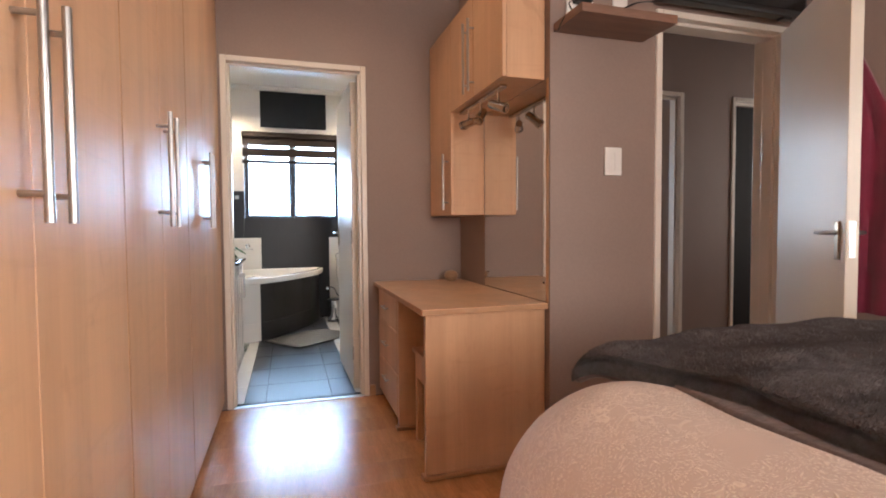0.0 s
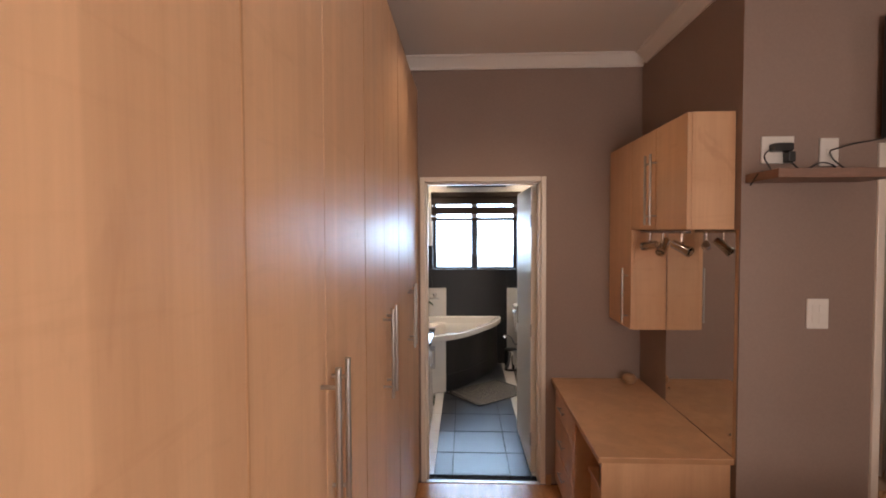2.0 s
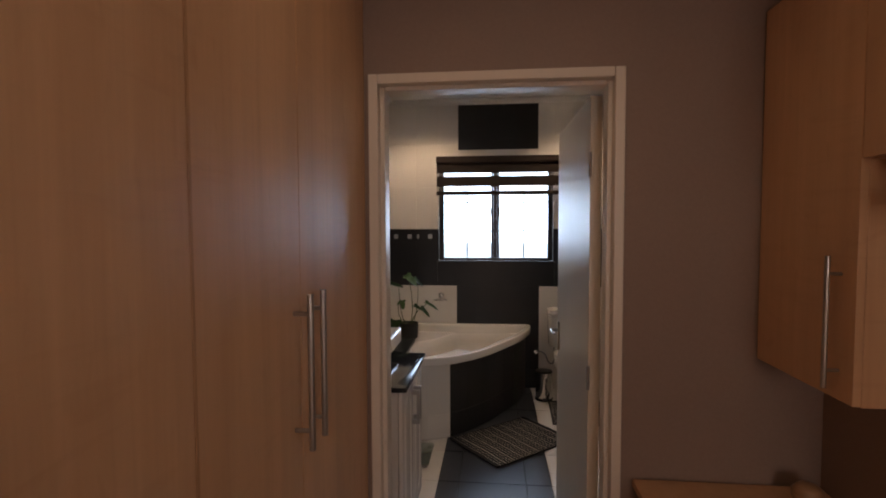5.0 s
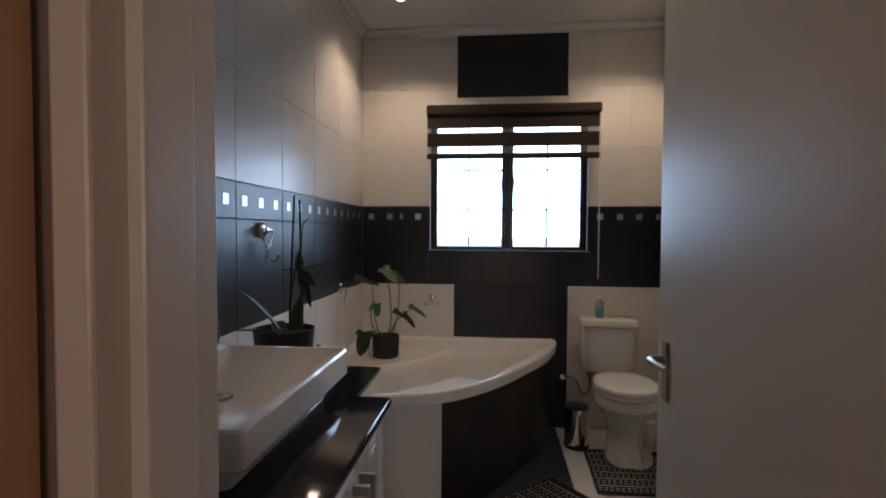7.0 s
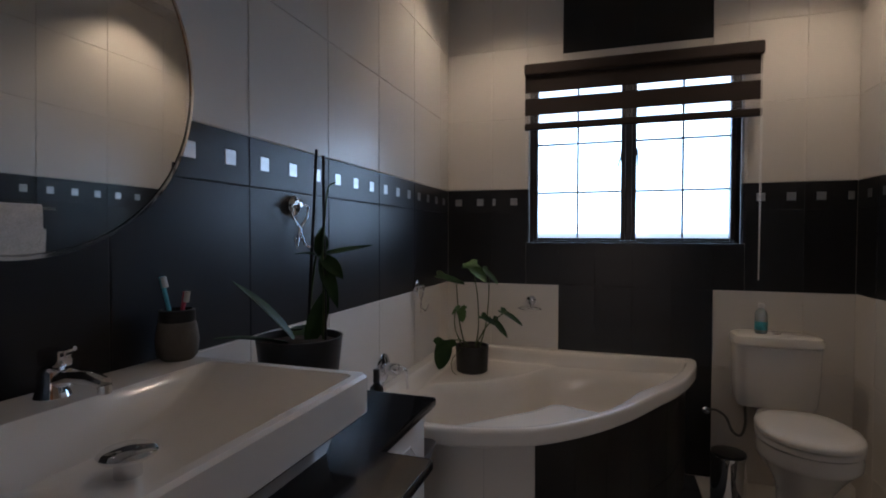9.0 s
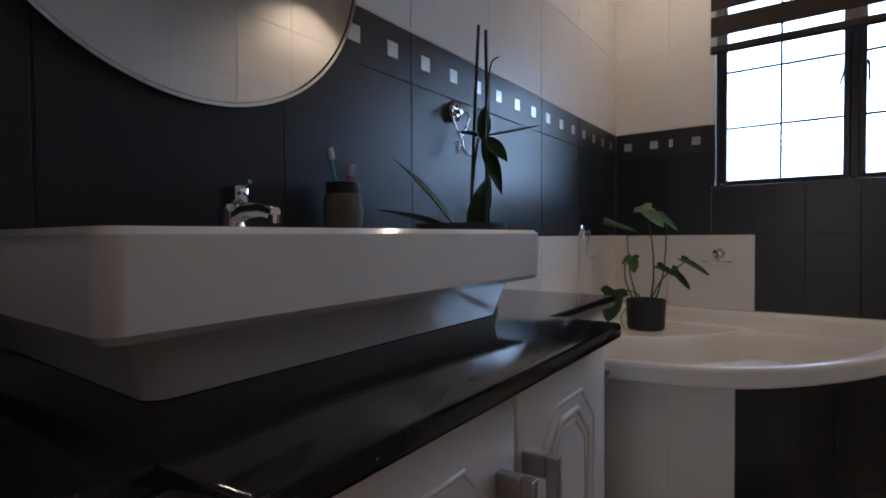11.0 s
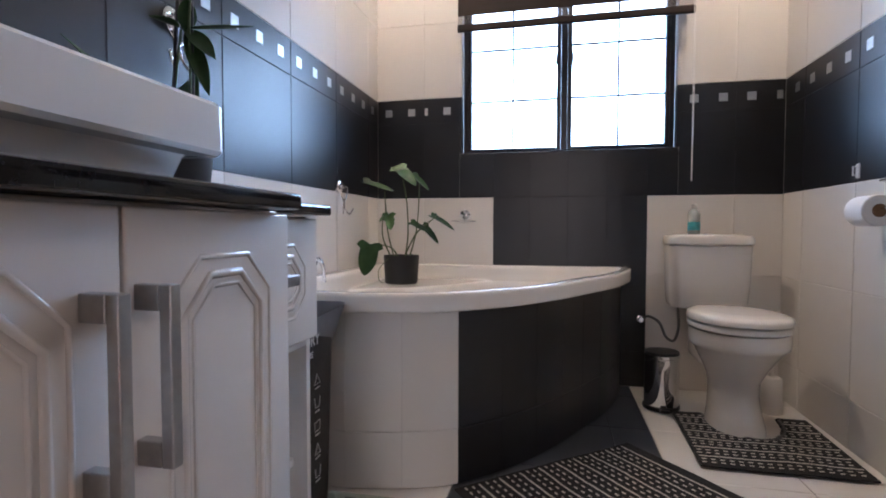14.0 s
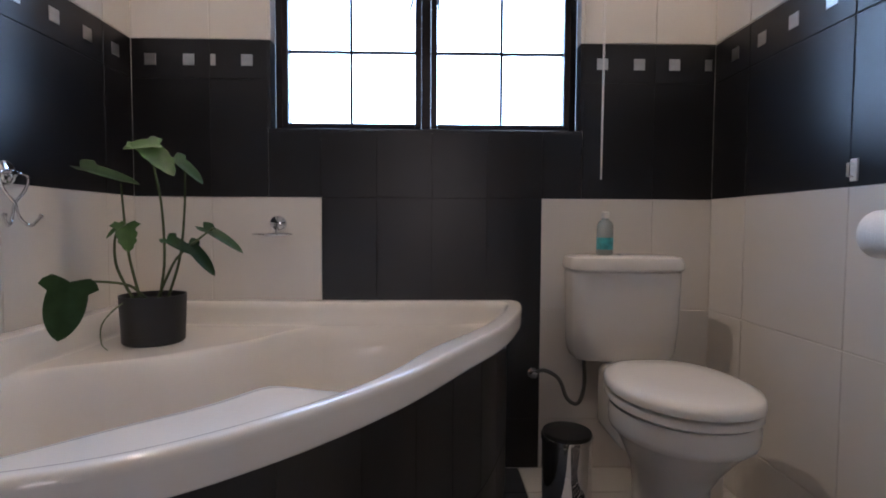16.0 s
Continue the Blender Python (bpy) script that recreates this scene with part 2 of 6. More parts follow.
# wall with the bathroom doorway, opening x 0.035..0.85, top 2.12
structure("wall_bathroom_door", boxes((-0.85, 0.012, 0.004, 0.164, 0, 3.1), (0.884, 2.62, 0.004, 0.164, 0, 3.1), (3.317, 5.2, 0.004, 0.164, 0, 3.1), (0.012, 0.884, 0.004, 0.164, 2.153, 3.1), (2.62, 3.317, 0.004, 0.164, 2.135, 3.1)), TAUPE, "taupe painted wall with the bathroom doorway", "wall")
structure("wall_wardrobe", box(-0.85, -0.66, SOUTH_Y, 0.0, 0, 3.1), TAUPE, "taupe painted wall behind the wardrobe", "wall")
structure("wall_niche", box(NICHE_X, NICHE_X + 0.12, PIER_Y, 0.0, 0, 3.1), TAUPE, "taupe painted side wall of the dressing niche", "wall")
structure("wall_pier", boxes((NICHE_X + 0.12, 2.10, PIER_Y, PIER_Y + 0.15, 0, 3.1), (2.10, 2.93, PIER_Y, PIER_Y + 0.15, 2.153, 3.1), (2.93, 5.2, PIER_Y, PIER_Y + 0.15, 0, 3.1)), TAUPE, "taupe painted bedroom wall with the hall doorway", "wall")
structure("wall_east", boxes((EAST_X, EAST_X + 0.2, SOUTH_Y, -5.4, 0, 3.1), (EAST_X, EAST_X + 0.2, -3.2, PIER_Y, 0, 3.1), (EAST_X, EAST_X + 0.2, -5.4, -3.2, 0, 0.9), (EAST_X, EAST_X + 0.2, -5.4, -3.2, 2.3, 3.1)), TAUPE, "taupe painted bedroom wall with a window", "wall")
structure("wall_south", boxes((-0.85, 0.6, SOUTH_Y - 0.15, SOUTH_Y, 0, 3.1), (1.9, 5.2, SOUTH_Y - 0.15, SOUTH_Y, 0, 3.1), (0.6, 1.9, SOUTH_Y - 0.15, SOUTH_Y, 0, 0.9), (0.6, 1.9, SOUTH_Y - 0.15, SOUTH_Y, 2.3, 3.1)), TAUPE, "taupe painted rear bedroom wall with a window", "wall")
# unseen end wall, left open so the added fill lamp reaches the hall
structure("wall_hall_end", boxes((5.0, 5.2, -1.1, 0.0, 0, 0.9), (5.0, 5.2, -1.1, 0.0, 2.3, 3.1), (5.0, 5.2, -1.1, -0.98, 0.9, 2.3), (5.0, 5.2, -0.22, 0.0, 0.9, 2.3)), TAUPE, "unseen taupe end wall of the hall with an added opening", "wall")
structure("ceiling_bedroom", box(-0.85, 5.2, SOUTH_Y, 0.0, BED_C, BED_C + 0.1), CEILING_PAINT, "white painted bedroom ceiling", "ceiling")
structure("ceiling_bathroom", box(BX0 - 0.1, BX1 + 0.1, 0.164, BY1 + 0.1, BC, BC + 0.1), CEILING_PAINT, "white painted bathroom ceiling", "ceiling")
# the small lit room beyond the open hall door
structure("floor_passage", box(2.3, 4.7, 0.0, 2.0, -0.2, -0.003), MAPLE_EDGE, "wooden floor of the room beyond the hall", "floor")
structure("ceiling_passage", box(2.2, 4.8, 0.164, 2.1, 2.6, 2.7), CEILING_PAINT, "white ceiling of the room beyond the hall", "ceiling")
structure("wall_passage_west", box(2.2, 2.3, 0.164, 2.0, 0, 2.6), CREAM, "cream painted wall of the room beyond the hall", "wall")
structure("wall_passage_east", box(4.6, 4.7, 0.164, 2.0, 0, 2.6), CREAM, "cream painted wall of the room beyond the hall", "wall")
structure("wall_passage_north", boxes((2.3, 2.75, 1.9, 2.0, 0, 2.6), (3.45, 4.6, 1.9, 2.0, 0, 2.6), (2.75, 3.45, 1.9, 2.0, 0, 1.0), (2.75, 3.45, 1.9, 2.0, 2.1, 2.6)), CREAM, "cream painted window wall of the room beyond the hall", "wall")
# bathroom shell behind the tiles
structure("wall_bath_west", box(BX0 - 0.15, BX0 - 0.0022, 0.164, BY1 + 0.2, -0.2, 3.0), GROUT_WHITE, "grouted wall behind the tiles beside the bath", "wall")
structure("wall_bath_east", box(BX1 + 0.0022, BX1 + 0.15, 0.164, BY1 + 0.2, -0.2, 3.0), GROUT_WHITE, "grouted wall behind the tiles beside the toilet", "wall")
WX0, WX1, WZ0, WZ1 = -0.124, 1.042, 1.245, 2.27
structure("wall_window", boxes((BX0 - 0.15, WX0, BY1 + 0.0022, BY1 + 0.2, -0.2, 3.0), (WX1, BX1 + 0.15, BY1 + 0.0022, BY1 + 0.2, -0.2, 3.0), (WX0, WX1, BY1 + 0.0022, BY1 + 0.2, -0.2, WZ0), (WX0, WX1, BY1 + 0.0022, BY1 + 0.2, WZ1, 3.0)), GROUT_WHITE, "grouted wall with the bathroom window", "wall")

# ---- door frames, cornices, floors' edges ----


def frame_bar(spans):
    bm = boxes(*spans)
    bmesh.ops.bevel(bm, geom=bm.edges[:], offset=0.004, segments=2, profile=0.5, affect="EDGES")
    return bm


def door_frame(name, x0, x1, y0, y1, top, label, face=0.034):
    """A pressed steel frame lining an opening in a wall along x: two stiles and a head, each with a proud face and a rebate."""
    d = tagged(thing(name, ((x0 + x1) / 2, (y0 + y1) / 2, 0), label, "door frame"), kind="structure")
    for side, nm in ((x0, "jamb"), (x1, "jamb")):
        k = 1 if side == x0 else -1
        a, b = sorted((side, side + k * face))
        c, e = sorted((side + k * 0.002, side + k * (face + 0.016)))
        part(nm, frame_bar([(a, b, y0 - 0.012, y1 + 0.012, 0.0, top), (c, e, y0 + 0.03, y1 - 0.055, 0.0, top - face - 0.002)]), CREAM, d)
    part("head", frame_bar([(x0 + face + 0.001, x1 - face - 0.001, y0 - 0.012, y1 + 0.012, top - face, top), (x0 + face + 0.018, x1 - face - 0.018, y0 + 0.03, y1 - 0.055, top - face - 0.016, top - face + 0.002)]), CREAM, d)
    return d


door_frame("door_frame_bathroom", 0.012, 0.884, 0.004, 0.164, 2.153, "cream painted steel frame of the bathroom doorway")
door_frame("door_frame_hall", 2.10, 2.93, PIER_Y, PIER_Y + 0.15, 2.153, "cream painted steel frame of the hall doorway")
structure("threshold", box(0.047, 0.848, -0.012, 0.03, -0.02, 0.006, 0.004), STEEL, "metal threshold strip between laminate and tiles", "threshold")
structure("threshold_screed", box(0.03, 0.85, 0.002, 0.168, -0.2, BF), GROUT_FLOOR, "dark grout under the bathroom doorway", "floor")


def cornice(name, p, q, inward, z, drop=0.085, out=0.075):
    """A moulded cornice along a wall line from p to q at ceiling height z."""
    p, q, n = Vector((*p, 0)), Vector((*q, 0)), Vector((*inward, 0))
    prof = [(0.002, -drop), (0.014, -drop), (0.016, -drop + 0.016), (0.03, -drop + 0.03), (0.048, -drop + 0.052), (out - 0.012, -0.018), (out, -0.014), (out, -0.002), (0.002, -0.002)]
    bm = bmesh.new()
    ends = [[bm.verts.new(c + n * a + Vector((0, 0, z + b))) for a, b in prof] for c in (p, q)]
    k = len(prof)
    for i in range(k):
        bm.faces.new((ends[0][i], ends[0][(i + 1) % k], ends[1][(i + 1) % k], ends[1][i]))
    bm.faces.new(ends[0][::-1])
    bm.faces.new(ends[1])
    bmesh.ops.recalc_face_normals(bm, faces=bm.faces)
    return structure(name, bm, CEILING_PAINT, "white moulded plaster cornice along the ceiling", "cornice")


cornice("cornice_door_wall", (-0.1, 0.002), (NICHE_X, 0.002), (0, -1), BED_C)
cornice("cornice_niche", (NICHE_X, -0.078), (NICHE_X, PIER_Y - 0.075), (-1, 0), BED_C)
cornice("cornice_pier", (NICHE_X + 0.001, PIER_Y), (EAST_X, PIER_Y), (0, -1), BED_C)
cornice("cornice_east", (EAST_X, PIER_Y - 0.08), (EAST_X, SOUTH_Y + 0.08), (-1, 0), BED_C)
cornice("cornice_south", (-0.6, SOUTH_Y), (EAST_X, SOUTH_Y), (0, 1), BED_C)
cornice("cornice_bath_window", (BX0, BY1), (BX1, BY1), (0, -1), BC, 0.052, 0.05)
cornice("cornice_bath_west", (BX0, 0.17), (BX0, BY1 - 0.052), (1, 0), BC, 0.052, 0.05)
cornice("cornice_bath_east", (BX1, 0.17), (BX1, BY1 - 0.052), (-1, 0), BC, 0.052, 0.05)
structure("skirting_door_wall", box(0.886, 0.925, -0.014, 0.002, 0, 0.07, 0.003), MAPLE_EDGE, "narrow wooden skirting on the taupe wall", "skirting")
structure("skirting_pier", box(NICHE_X + 0.002, 2.098, PIER_Y - 0.014, PIER_Y - 0.0005, 0, 0.07, 0.003), MAPLE_EDGE, "narrow wooden skirting on the taupe wall", "skirting")
WALL_TOP = 2.766
structure("wall_wardrobe_bulkhead", box(-0.66, -0.075, SOUTH_Y, 0.0, WALL_TOP, BED_C), TAUPE, "taupe painted strip above the wardrobe", "wall")

# window of the bathroom: dark steel frame with two casements
WY = 3.42
w = tagged(thing("window_bathroom", ((WX0 + WX1) / 2, WY, WZ0), "dark brown steel window with two casements and glazing bars", "window"), kind="structure")


def ring(x0, x1, z0, z1, y0, y1, b):
    return frame_bar([(x0, x0 + b, y0, y1, z0, z1), (x1 - b, x1, y0, y1, z0, z1), (x0 + b + 0.0005, x1 - b - 0.0005, y0, y1, z0, z0 + b), (x0 + b + 0.0005, x1 - b - 0.0005, y0, y1, z1 - b, z1)])


part("window_frame", frame_bar([(WX0 + 0.012, WX0 + 0.038, WY - 0.03, WY + 0.03, WZ0 + 0.012, WZ1 - 0.01), (WX1 - 0.038, WX1 - 0.012, WY - 0.03, WY + 0.03, WZ0 + 0.012, WZ1 - 0.01), (WX0 + 0.0385, WX1 - 0.0385, WY - 0.03, WY + 0.03, WZ0 + 0.012, WZ0 + 0.0245), (WX0 + 0.0385, WX1 - 0.0385, WY - 0.03, WY + 0.03, WZ1 - 0.036, WZ1 - 0.01)]), BLACK_FRAME, w)
part("mullion", box(0.44, 0.474, WY - 0.034, WY + 0.03, WZ0 + 0.025, WZ1 - 0.037, 0.004), BLACK_FRAME, w)
for cx0, cx1 in ((-0.085, 0.439), (0.475, 1.003)):
    c = part("casement", frame_bar([(cx0, cx0 + 0.024, WY - 0.046, WY + 0.01, WZ0 + 0.025, WZ1 - 0.037), (cx1 - 0.024, cx1, WY - 0.046, WY + 0.01, WZ0 + 0.025, WZ1 - 0.037), (cx0 + 0.0245, cx1 - 0.0245, WY - 0.046, WY + 0.01, WZ0 + 0.025, WZ0 + 0.041), (cx0 + 0.0245, cx1 - 0.0245, WY - 0.046, WY + 0.01, WZ1 - 0.061, WZ1 - 0.037)]), BLACK_FRAME, w)
    mid = (cx0 + cx1) / 2 - (0.004 if cx0 < 0 else -0.004)
    part("glazing_bar", box(mid - 0.0055, mid + 0.0055, WY - 0.034, WY - 0.014, WZ0 + 0.042, WZ1 - 0.06, 0.002), BLACK_FRAME, c)
    for z in (1.556, 1.846):
        for u0, u1 in ((cx0 + 0.022, mid - 0.006), (mid + 0.006, cx1 - 0.022)):
            part("glazing_bar", box(u0, u1, WY - 0.029, WY - 0.015, z - 0.0055, z + 0.0055, 0.002), BLACK_FRAME, c)
    pane = part("pane", box(cx0 + 0.02, cx1 - 0.02, WY - 0.006, WY - 0.002, WZ0 + 0.039, WZ1 - 0.056), GLASS, c)
    pane.visible_shadow = False
for x, k in ((0.418, -1), (0.5, 1)):
    st = part("window_handle", tube([(x, WY - 0.05, 1.79), (x, WY - 0.075, 1.785), (x + k * 0.002, WY - 0.082, 1.76), (x - 0.02 if k < 0 else x + 0.004, WY - 0.082, 1.69)], 0.007, 8, 0.004), BLACK_FRAME, w, "dark steel casement fastener")
structure("sill", box(WX0, WX1, BY1 + 0.001, WY - 0.031, WZ0 - 0.002, WZ0 + 0.012, 0.003), BLACK_TILE, "black tiled window sill", "window sill")
structure("reveal_upper", boxes((WX0 - 0.001, WX0 + 0.011, BY1 + 0.001, WY - 0.031, 1.579, WZ1), (WX1 - 0.011, WX1 + 0.001, BY1 + 0.001, WY - 0.031, 1.579, WZ1), (WX0 + 0.012, WX1 - 0.012, BY1 + 0.001, WY - 0.031, WZ1 - 0.009, WZ1 + 0.002)), WHITE_TILE, "white tiled window reveal", "window reveal")
structure("reveal_lower", boxes((WX0 - 0.001, WX0 + 0.011, BY1 + 0.001, WY - 0.031, WZ0 + 0.013, 1.577), (WX1 - 0.011, WX1 + 0.001, BY1 + 0.001, WY - 0.031, WZ0 + 0.013, 1.577)), BLACK_TILE, "black tiled window reveal", "window reveal")


def glow(name, strength, colour):
    m = bpy.data.materials.new(name)
    m.use_nodes = True
    n = m.node_tree.nodes
    n.clear()
    e, o = n.new("ShaderNodeEmission"), n.new("ShaderNodeOutputMaterial")
    e.inputs[0].default_value, e.inputs[1].default_value = (*colour, 1), strength
    m.node_tree.links.new(e.outputs[0], o.inputs[0])
    return m


HAZE = glow("bright_hazy_sky", BACKDROP, (0.57, 0.79, 1.0))
WARM_HAZE = glow("bright_warm_haze", BACKDROP * 0.6, (1.0, 0.93, 0.85))
structure("backdrop_north", box(-5, 6, 7.0, 7.1, -1.5, 7), HAZE, "overexposed bright sky outside the window", "sky")
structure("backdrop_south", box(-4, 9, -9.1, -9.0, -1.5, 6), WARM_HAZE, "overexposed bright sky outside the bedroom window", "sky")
# this glowing sheet also shines into the hall through its added opening
structure("backdrop_east", box(8.0, 8.1, -8.9, 3, -1.5, 6), WARM_HAZE, "overexposed bright sky outside the bedroom window and added hall opening", "sky")
structure("ground", box(-40, 40, -40, 40, -0.4, -0.25), GROUT_FLOOR, "plain dark ground around the house", "ground")

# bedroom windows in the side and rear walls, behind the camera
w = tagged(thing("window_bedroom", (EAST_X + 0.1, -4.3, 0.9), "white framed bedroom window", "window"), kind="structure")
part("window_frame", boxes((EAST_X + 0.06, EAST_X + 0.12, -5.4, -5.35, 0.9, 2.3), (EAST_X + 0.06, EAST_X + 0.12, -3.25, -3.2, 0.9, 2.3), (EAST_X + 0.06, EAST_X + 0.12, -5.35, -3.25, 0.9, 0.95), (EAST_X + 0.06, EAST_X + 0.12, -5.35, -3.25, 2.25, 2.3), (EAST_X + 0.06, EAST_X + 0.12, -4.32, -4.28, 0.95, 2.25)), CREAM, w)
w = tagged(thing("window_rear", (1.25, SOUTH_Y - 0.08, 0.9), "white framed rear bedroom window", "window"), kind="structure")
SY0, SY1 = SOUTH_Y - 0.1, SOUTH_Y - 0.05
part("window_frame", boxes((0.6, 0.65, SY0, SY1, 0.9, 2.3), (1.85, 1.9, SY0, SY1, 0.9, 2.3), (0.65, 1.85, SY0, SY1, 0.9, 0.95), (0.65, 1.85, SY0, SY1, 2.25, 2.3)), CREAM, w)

# ---- blind over the bathroom window ----
BLIND = mat("dark_brown_blind_fabric", (0.020, 0.010, 0.007), 0.8, vary=0.2, scale=20, stretch=(0.2, 1, 6), bump=0.15, bump_scale=200)
SHEER = mat("sheer_blind_mesh", (0.78, 0.74, 0.72), 0.12, transmission=0.92, ior=1.02)
t = thing("roller_blind", (0.485, 3.26, 1.91), "dark brown day and night roller blind half raised over window", "blind")
part("cassette", box(-0.126, 1.1, 3.235, 3.3, 2.225, 2.295, 0.012), BLIND, t)
for z0, z1 in ((2.13, 2.23), (2.0, 2.097)):
    part("band", box(-0.122, 1.092, 3.258, 3.262, z0, z1), BLIND, t)
for z0, z1 in ((2.0975, 2.1295), (1.954, 1.9995)):
    b = part("sheer_band", box(-0.122, 1.092, 3.2595, 3.2605, z0, z1), SHEER, t, "see-through mesh band")
    b.visible_shadow = False
part("bottom_rail", box(-0.124, 1.094, 3.248, 3.272, 1.912, 1.953, 0.008), BLIND, t)
part("cord", tube([(1.085, 3.25, 2.24), (1.085, 3.245, 1.5), (1.086, 3.25, 1.07)], 0.0019, 6), CEILING_PAINT, t, "thin white pull cord")
part("cord", tube([(1.094, 3.255, 2.24), (1.092, 3.252, 1.5), (1.088, 3.25, 1.07)], 0.0017, 6), CEILING_PAINT, t, "thin white pull cord")
t = thing("cord_cleat", (BX1 - 0.01, 2.683, 1.045), "small white plastic blind cord cleat", "cleat")
part("plate", box(BX1 - 0.006, BX1, 2.672, 2.694, 1.018, 1.074, 0.002), CEILING_PAINT, t)
part("peg", tube([(BX1 - 0.004, 2.683, 1.03), (BX1 - 0.02, 2.683, 1.03), (BX1 - 0.02, 2.683, 1.062), (BX1 - 0.004, 2.683, 1.062)], 0.003, 6), CEILING_PAINT, t)

# ---- ceiling downlights ----
LAMP_GLOW = glow("lit_downlight", 14, (1.0, 0.93, 0.8))


def downlight(x, y, z, label):
    d = thing("downlight", (x, y, z), label, "ceiling light", "ceiling downlights")
    part("bezel", lathe([(0.043, -0.002), (0.043, -0.007), (0.036, -0.011), (0.031, -0.007), (0.031, -0.002)], (x, y, z)), CHROME, d)
    part("lens", lathe([(0.0, -0.008), (0.024, -0.007), (0.03, -0.003), (0.0, -0.003)], (x, y, z)), LAMP_GLOW, d, "glowing frosted lens")
    return d


downlight(-0.237, 2.81, BC, "lit round chrome downlight in the bathroom ceiling")
downlight(1.23, 2.79, BC, "lit round chrome downlight in the bathroom ceiling")
downlight(0.46, 1.05, BC, "lit round chrome downlight in the bathroom ceiling")
downlight(0.47, -0.94, BED_C, "lit round chrome downlight in the bedroom ceiling")

# ---- bedroom: wardrobe ----
HINGE_GAP = mat("dark_gap", (0.05, 0.03, 0.02), 0.9)
WT = 2.75
t = thing("wardrobe", (-0.35, -2.3, 0), "tall maple veneer fitted wardrobe with steel bar handles", "wardrobe")
part("carcass", box(-0.655, -0.026, -4.6, -0.003, 0.0, WT + 0.012), HINGE_GAP, t)
part("plinth", box(-0.04, -0.0255, -4.6, -0.003, 0.0, 0.045), MAPLE_EDGE, t)
part("top_edge", box(-0.0255, -0.016, -4.6, -0.003, WT + 0.002, WT + 0.0125), MAPLE_EDGE, t)


def bar_handle(parent, x, y, z0, z1, out, r=0.0075, off=0.034):
    """A round steel bar on two posts, standing off a door that faces along out."""
    n = Vector(out)
    p = Vector((x, y, 0)) + n * off
    h = part("handle", tube([p + Vector((0, 0, z0)), p + Vector((0, 0, z1))], r, 12), STEEL, parent, "brushed steel bar handle", 40)
    for z in (z0 + 0.045, z1 - 0.045):
        q = Vector((x, y, z))
        part("post", tube([q - n * 0.0005, q + n * off], r * 0.72, 8), STEEL, h, "", 40)


SEAMS = (-4.6, -4.15, -3.7, -3.24, -2.79, -2.36, -1.885, -1.487, -1.04, -0.612, -0.003)
HANDLE_Y = {4: -2.405, 5: -2.315, 6: -1.535, 7: -1.438, 8: -0.655, 9: -0.57, 2: -3.285, 3: -3.195}
for k, (a, b) in enumerate(zip(SEAMS, SEAMS[1:])):
    d = part("door", box(-0.022, -0.003, a + 0.0014, b - 0.0014, 0.05, WT, 0.0012, 1), MAPLE, t)
    if k in (4, 6, 8):
        part("edging", box(-0.0028, -0.0021, a + 0.0015, a + 0.006, 0.052, WT - 0.002), MAPLE_EDGE, d, "darker edge band")
    if k in HANDLE_Y:
        bar_handle(d, -0.003, HANDLE_Y[k], 1.115, 1.475, (1, 0, 0), 0.0075, 0.04)

# ---- bedroom: dressing table and stool ----
t = thing("dressing_table", (1.2, -0.6, 0), "maple veneer dressing table with three steel-handled drawers", "desk")
part("top", box(0.925, 1.526, -1.243, -0.003, 0.728, 0.756, 0.003), MAPLE, t)
part("top_edging", boxes((0.9235, 0.9248, -1.24, -0.005, 0.731, 0.753), (0.927, 1.524, -1.2445, -1.2432, 0.731, 0.753)), MAPLE_EDGE, t)
p = part("end_panel", box(0.945, 1.522, -1.218, -1.19, 0.02, 0.7275, 0.002), MAPLE, t)
part("foot_strip", box(0.93, 1.526, -1.232, -1.18, 0.0, 0.0195, 0.004), MAPLE_EDGE, p, "dark wooden foot strip")
part("drawer_case", box(0.967, 1.52, -0.60, -0.02, 0.02, 0.7275, 0.002), MAPLE, t)
part("divider_panel", box(0.948, 1.52, -0.64, -0.605, 0.02, 0.7275, 0.002), MAPLE, t)
part("foot_strip", box(0.935, 1.52, -0.65, -0.602, 0.0, 0.0195, 0.003), MAPLE_EDGE, t)
for z0, z1, zh in ((0.535, 0.722, 0.63), (0.295, 0.53, 0.411), (0.06, 0.29, 0.2)):
    d = part("drawer", box(0.947, 0.9665, -0.595, -0.035, z0, z1, 0.002), MAPLE, t)
    h = part("handle", tube([(0.925, -0.38, zh), (0.925, -0.24, zh)], 0.005, 10), STEEL, d, "brushed steel bar handle", 40)
    for y in (-0.36, -0.26):
        part("post", tube([(0.9475, y, zh), (0.925, y, zh)], 0.004, 8), STEEL, h)
t = thing("stool", (1.18, -0.9, 0), "small maple stool pushed under the dressing table", "stool")
part("seat", box(1.0, 1.36, -1.12, -0.74, 0.455, 0.48, 0.004), MAPLE, t)
part("apron", box(1.012, 1.03, -1.10, -0.76, 0.33, 0.4545), MAPLE, t)
part("apron", box(1.33, 1.348, -1.10, -0.76, 0.33, 0.4545), MAPLE, t)
for x in (1.012, 1.312):
    for y in (-1.105, -0.795):
        part("leg", box(x, x + 0.036, y, y + 0.036, 0.0, 0.33, 0.003), MAPLE, t)
WOODBALL = mat("turned_wood", (0.34, 0.2, 0.11), 0.35, vary=0.3, scale=12, stretch=(1, 1, 5))
t = thing("wooden_pot", (1.42, -0.12, 0.756), "small round wooden pot standing on the dressing table", "pot")
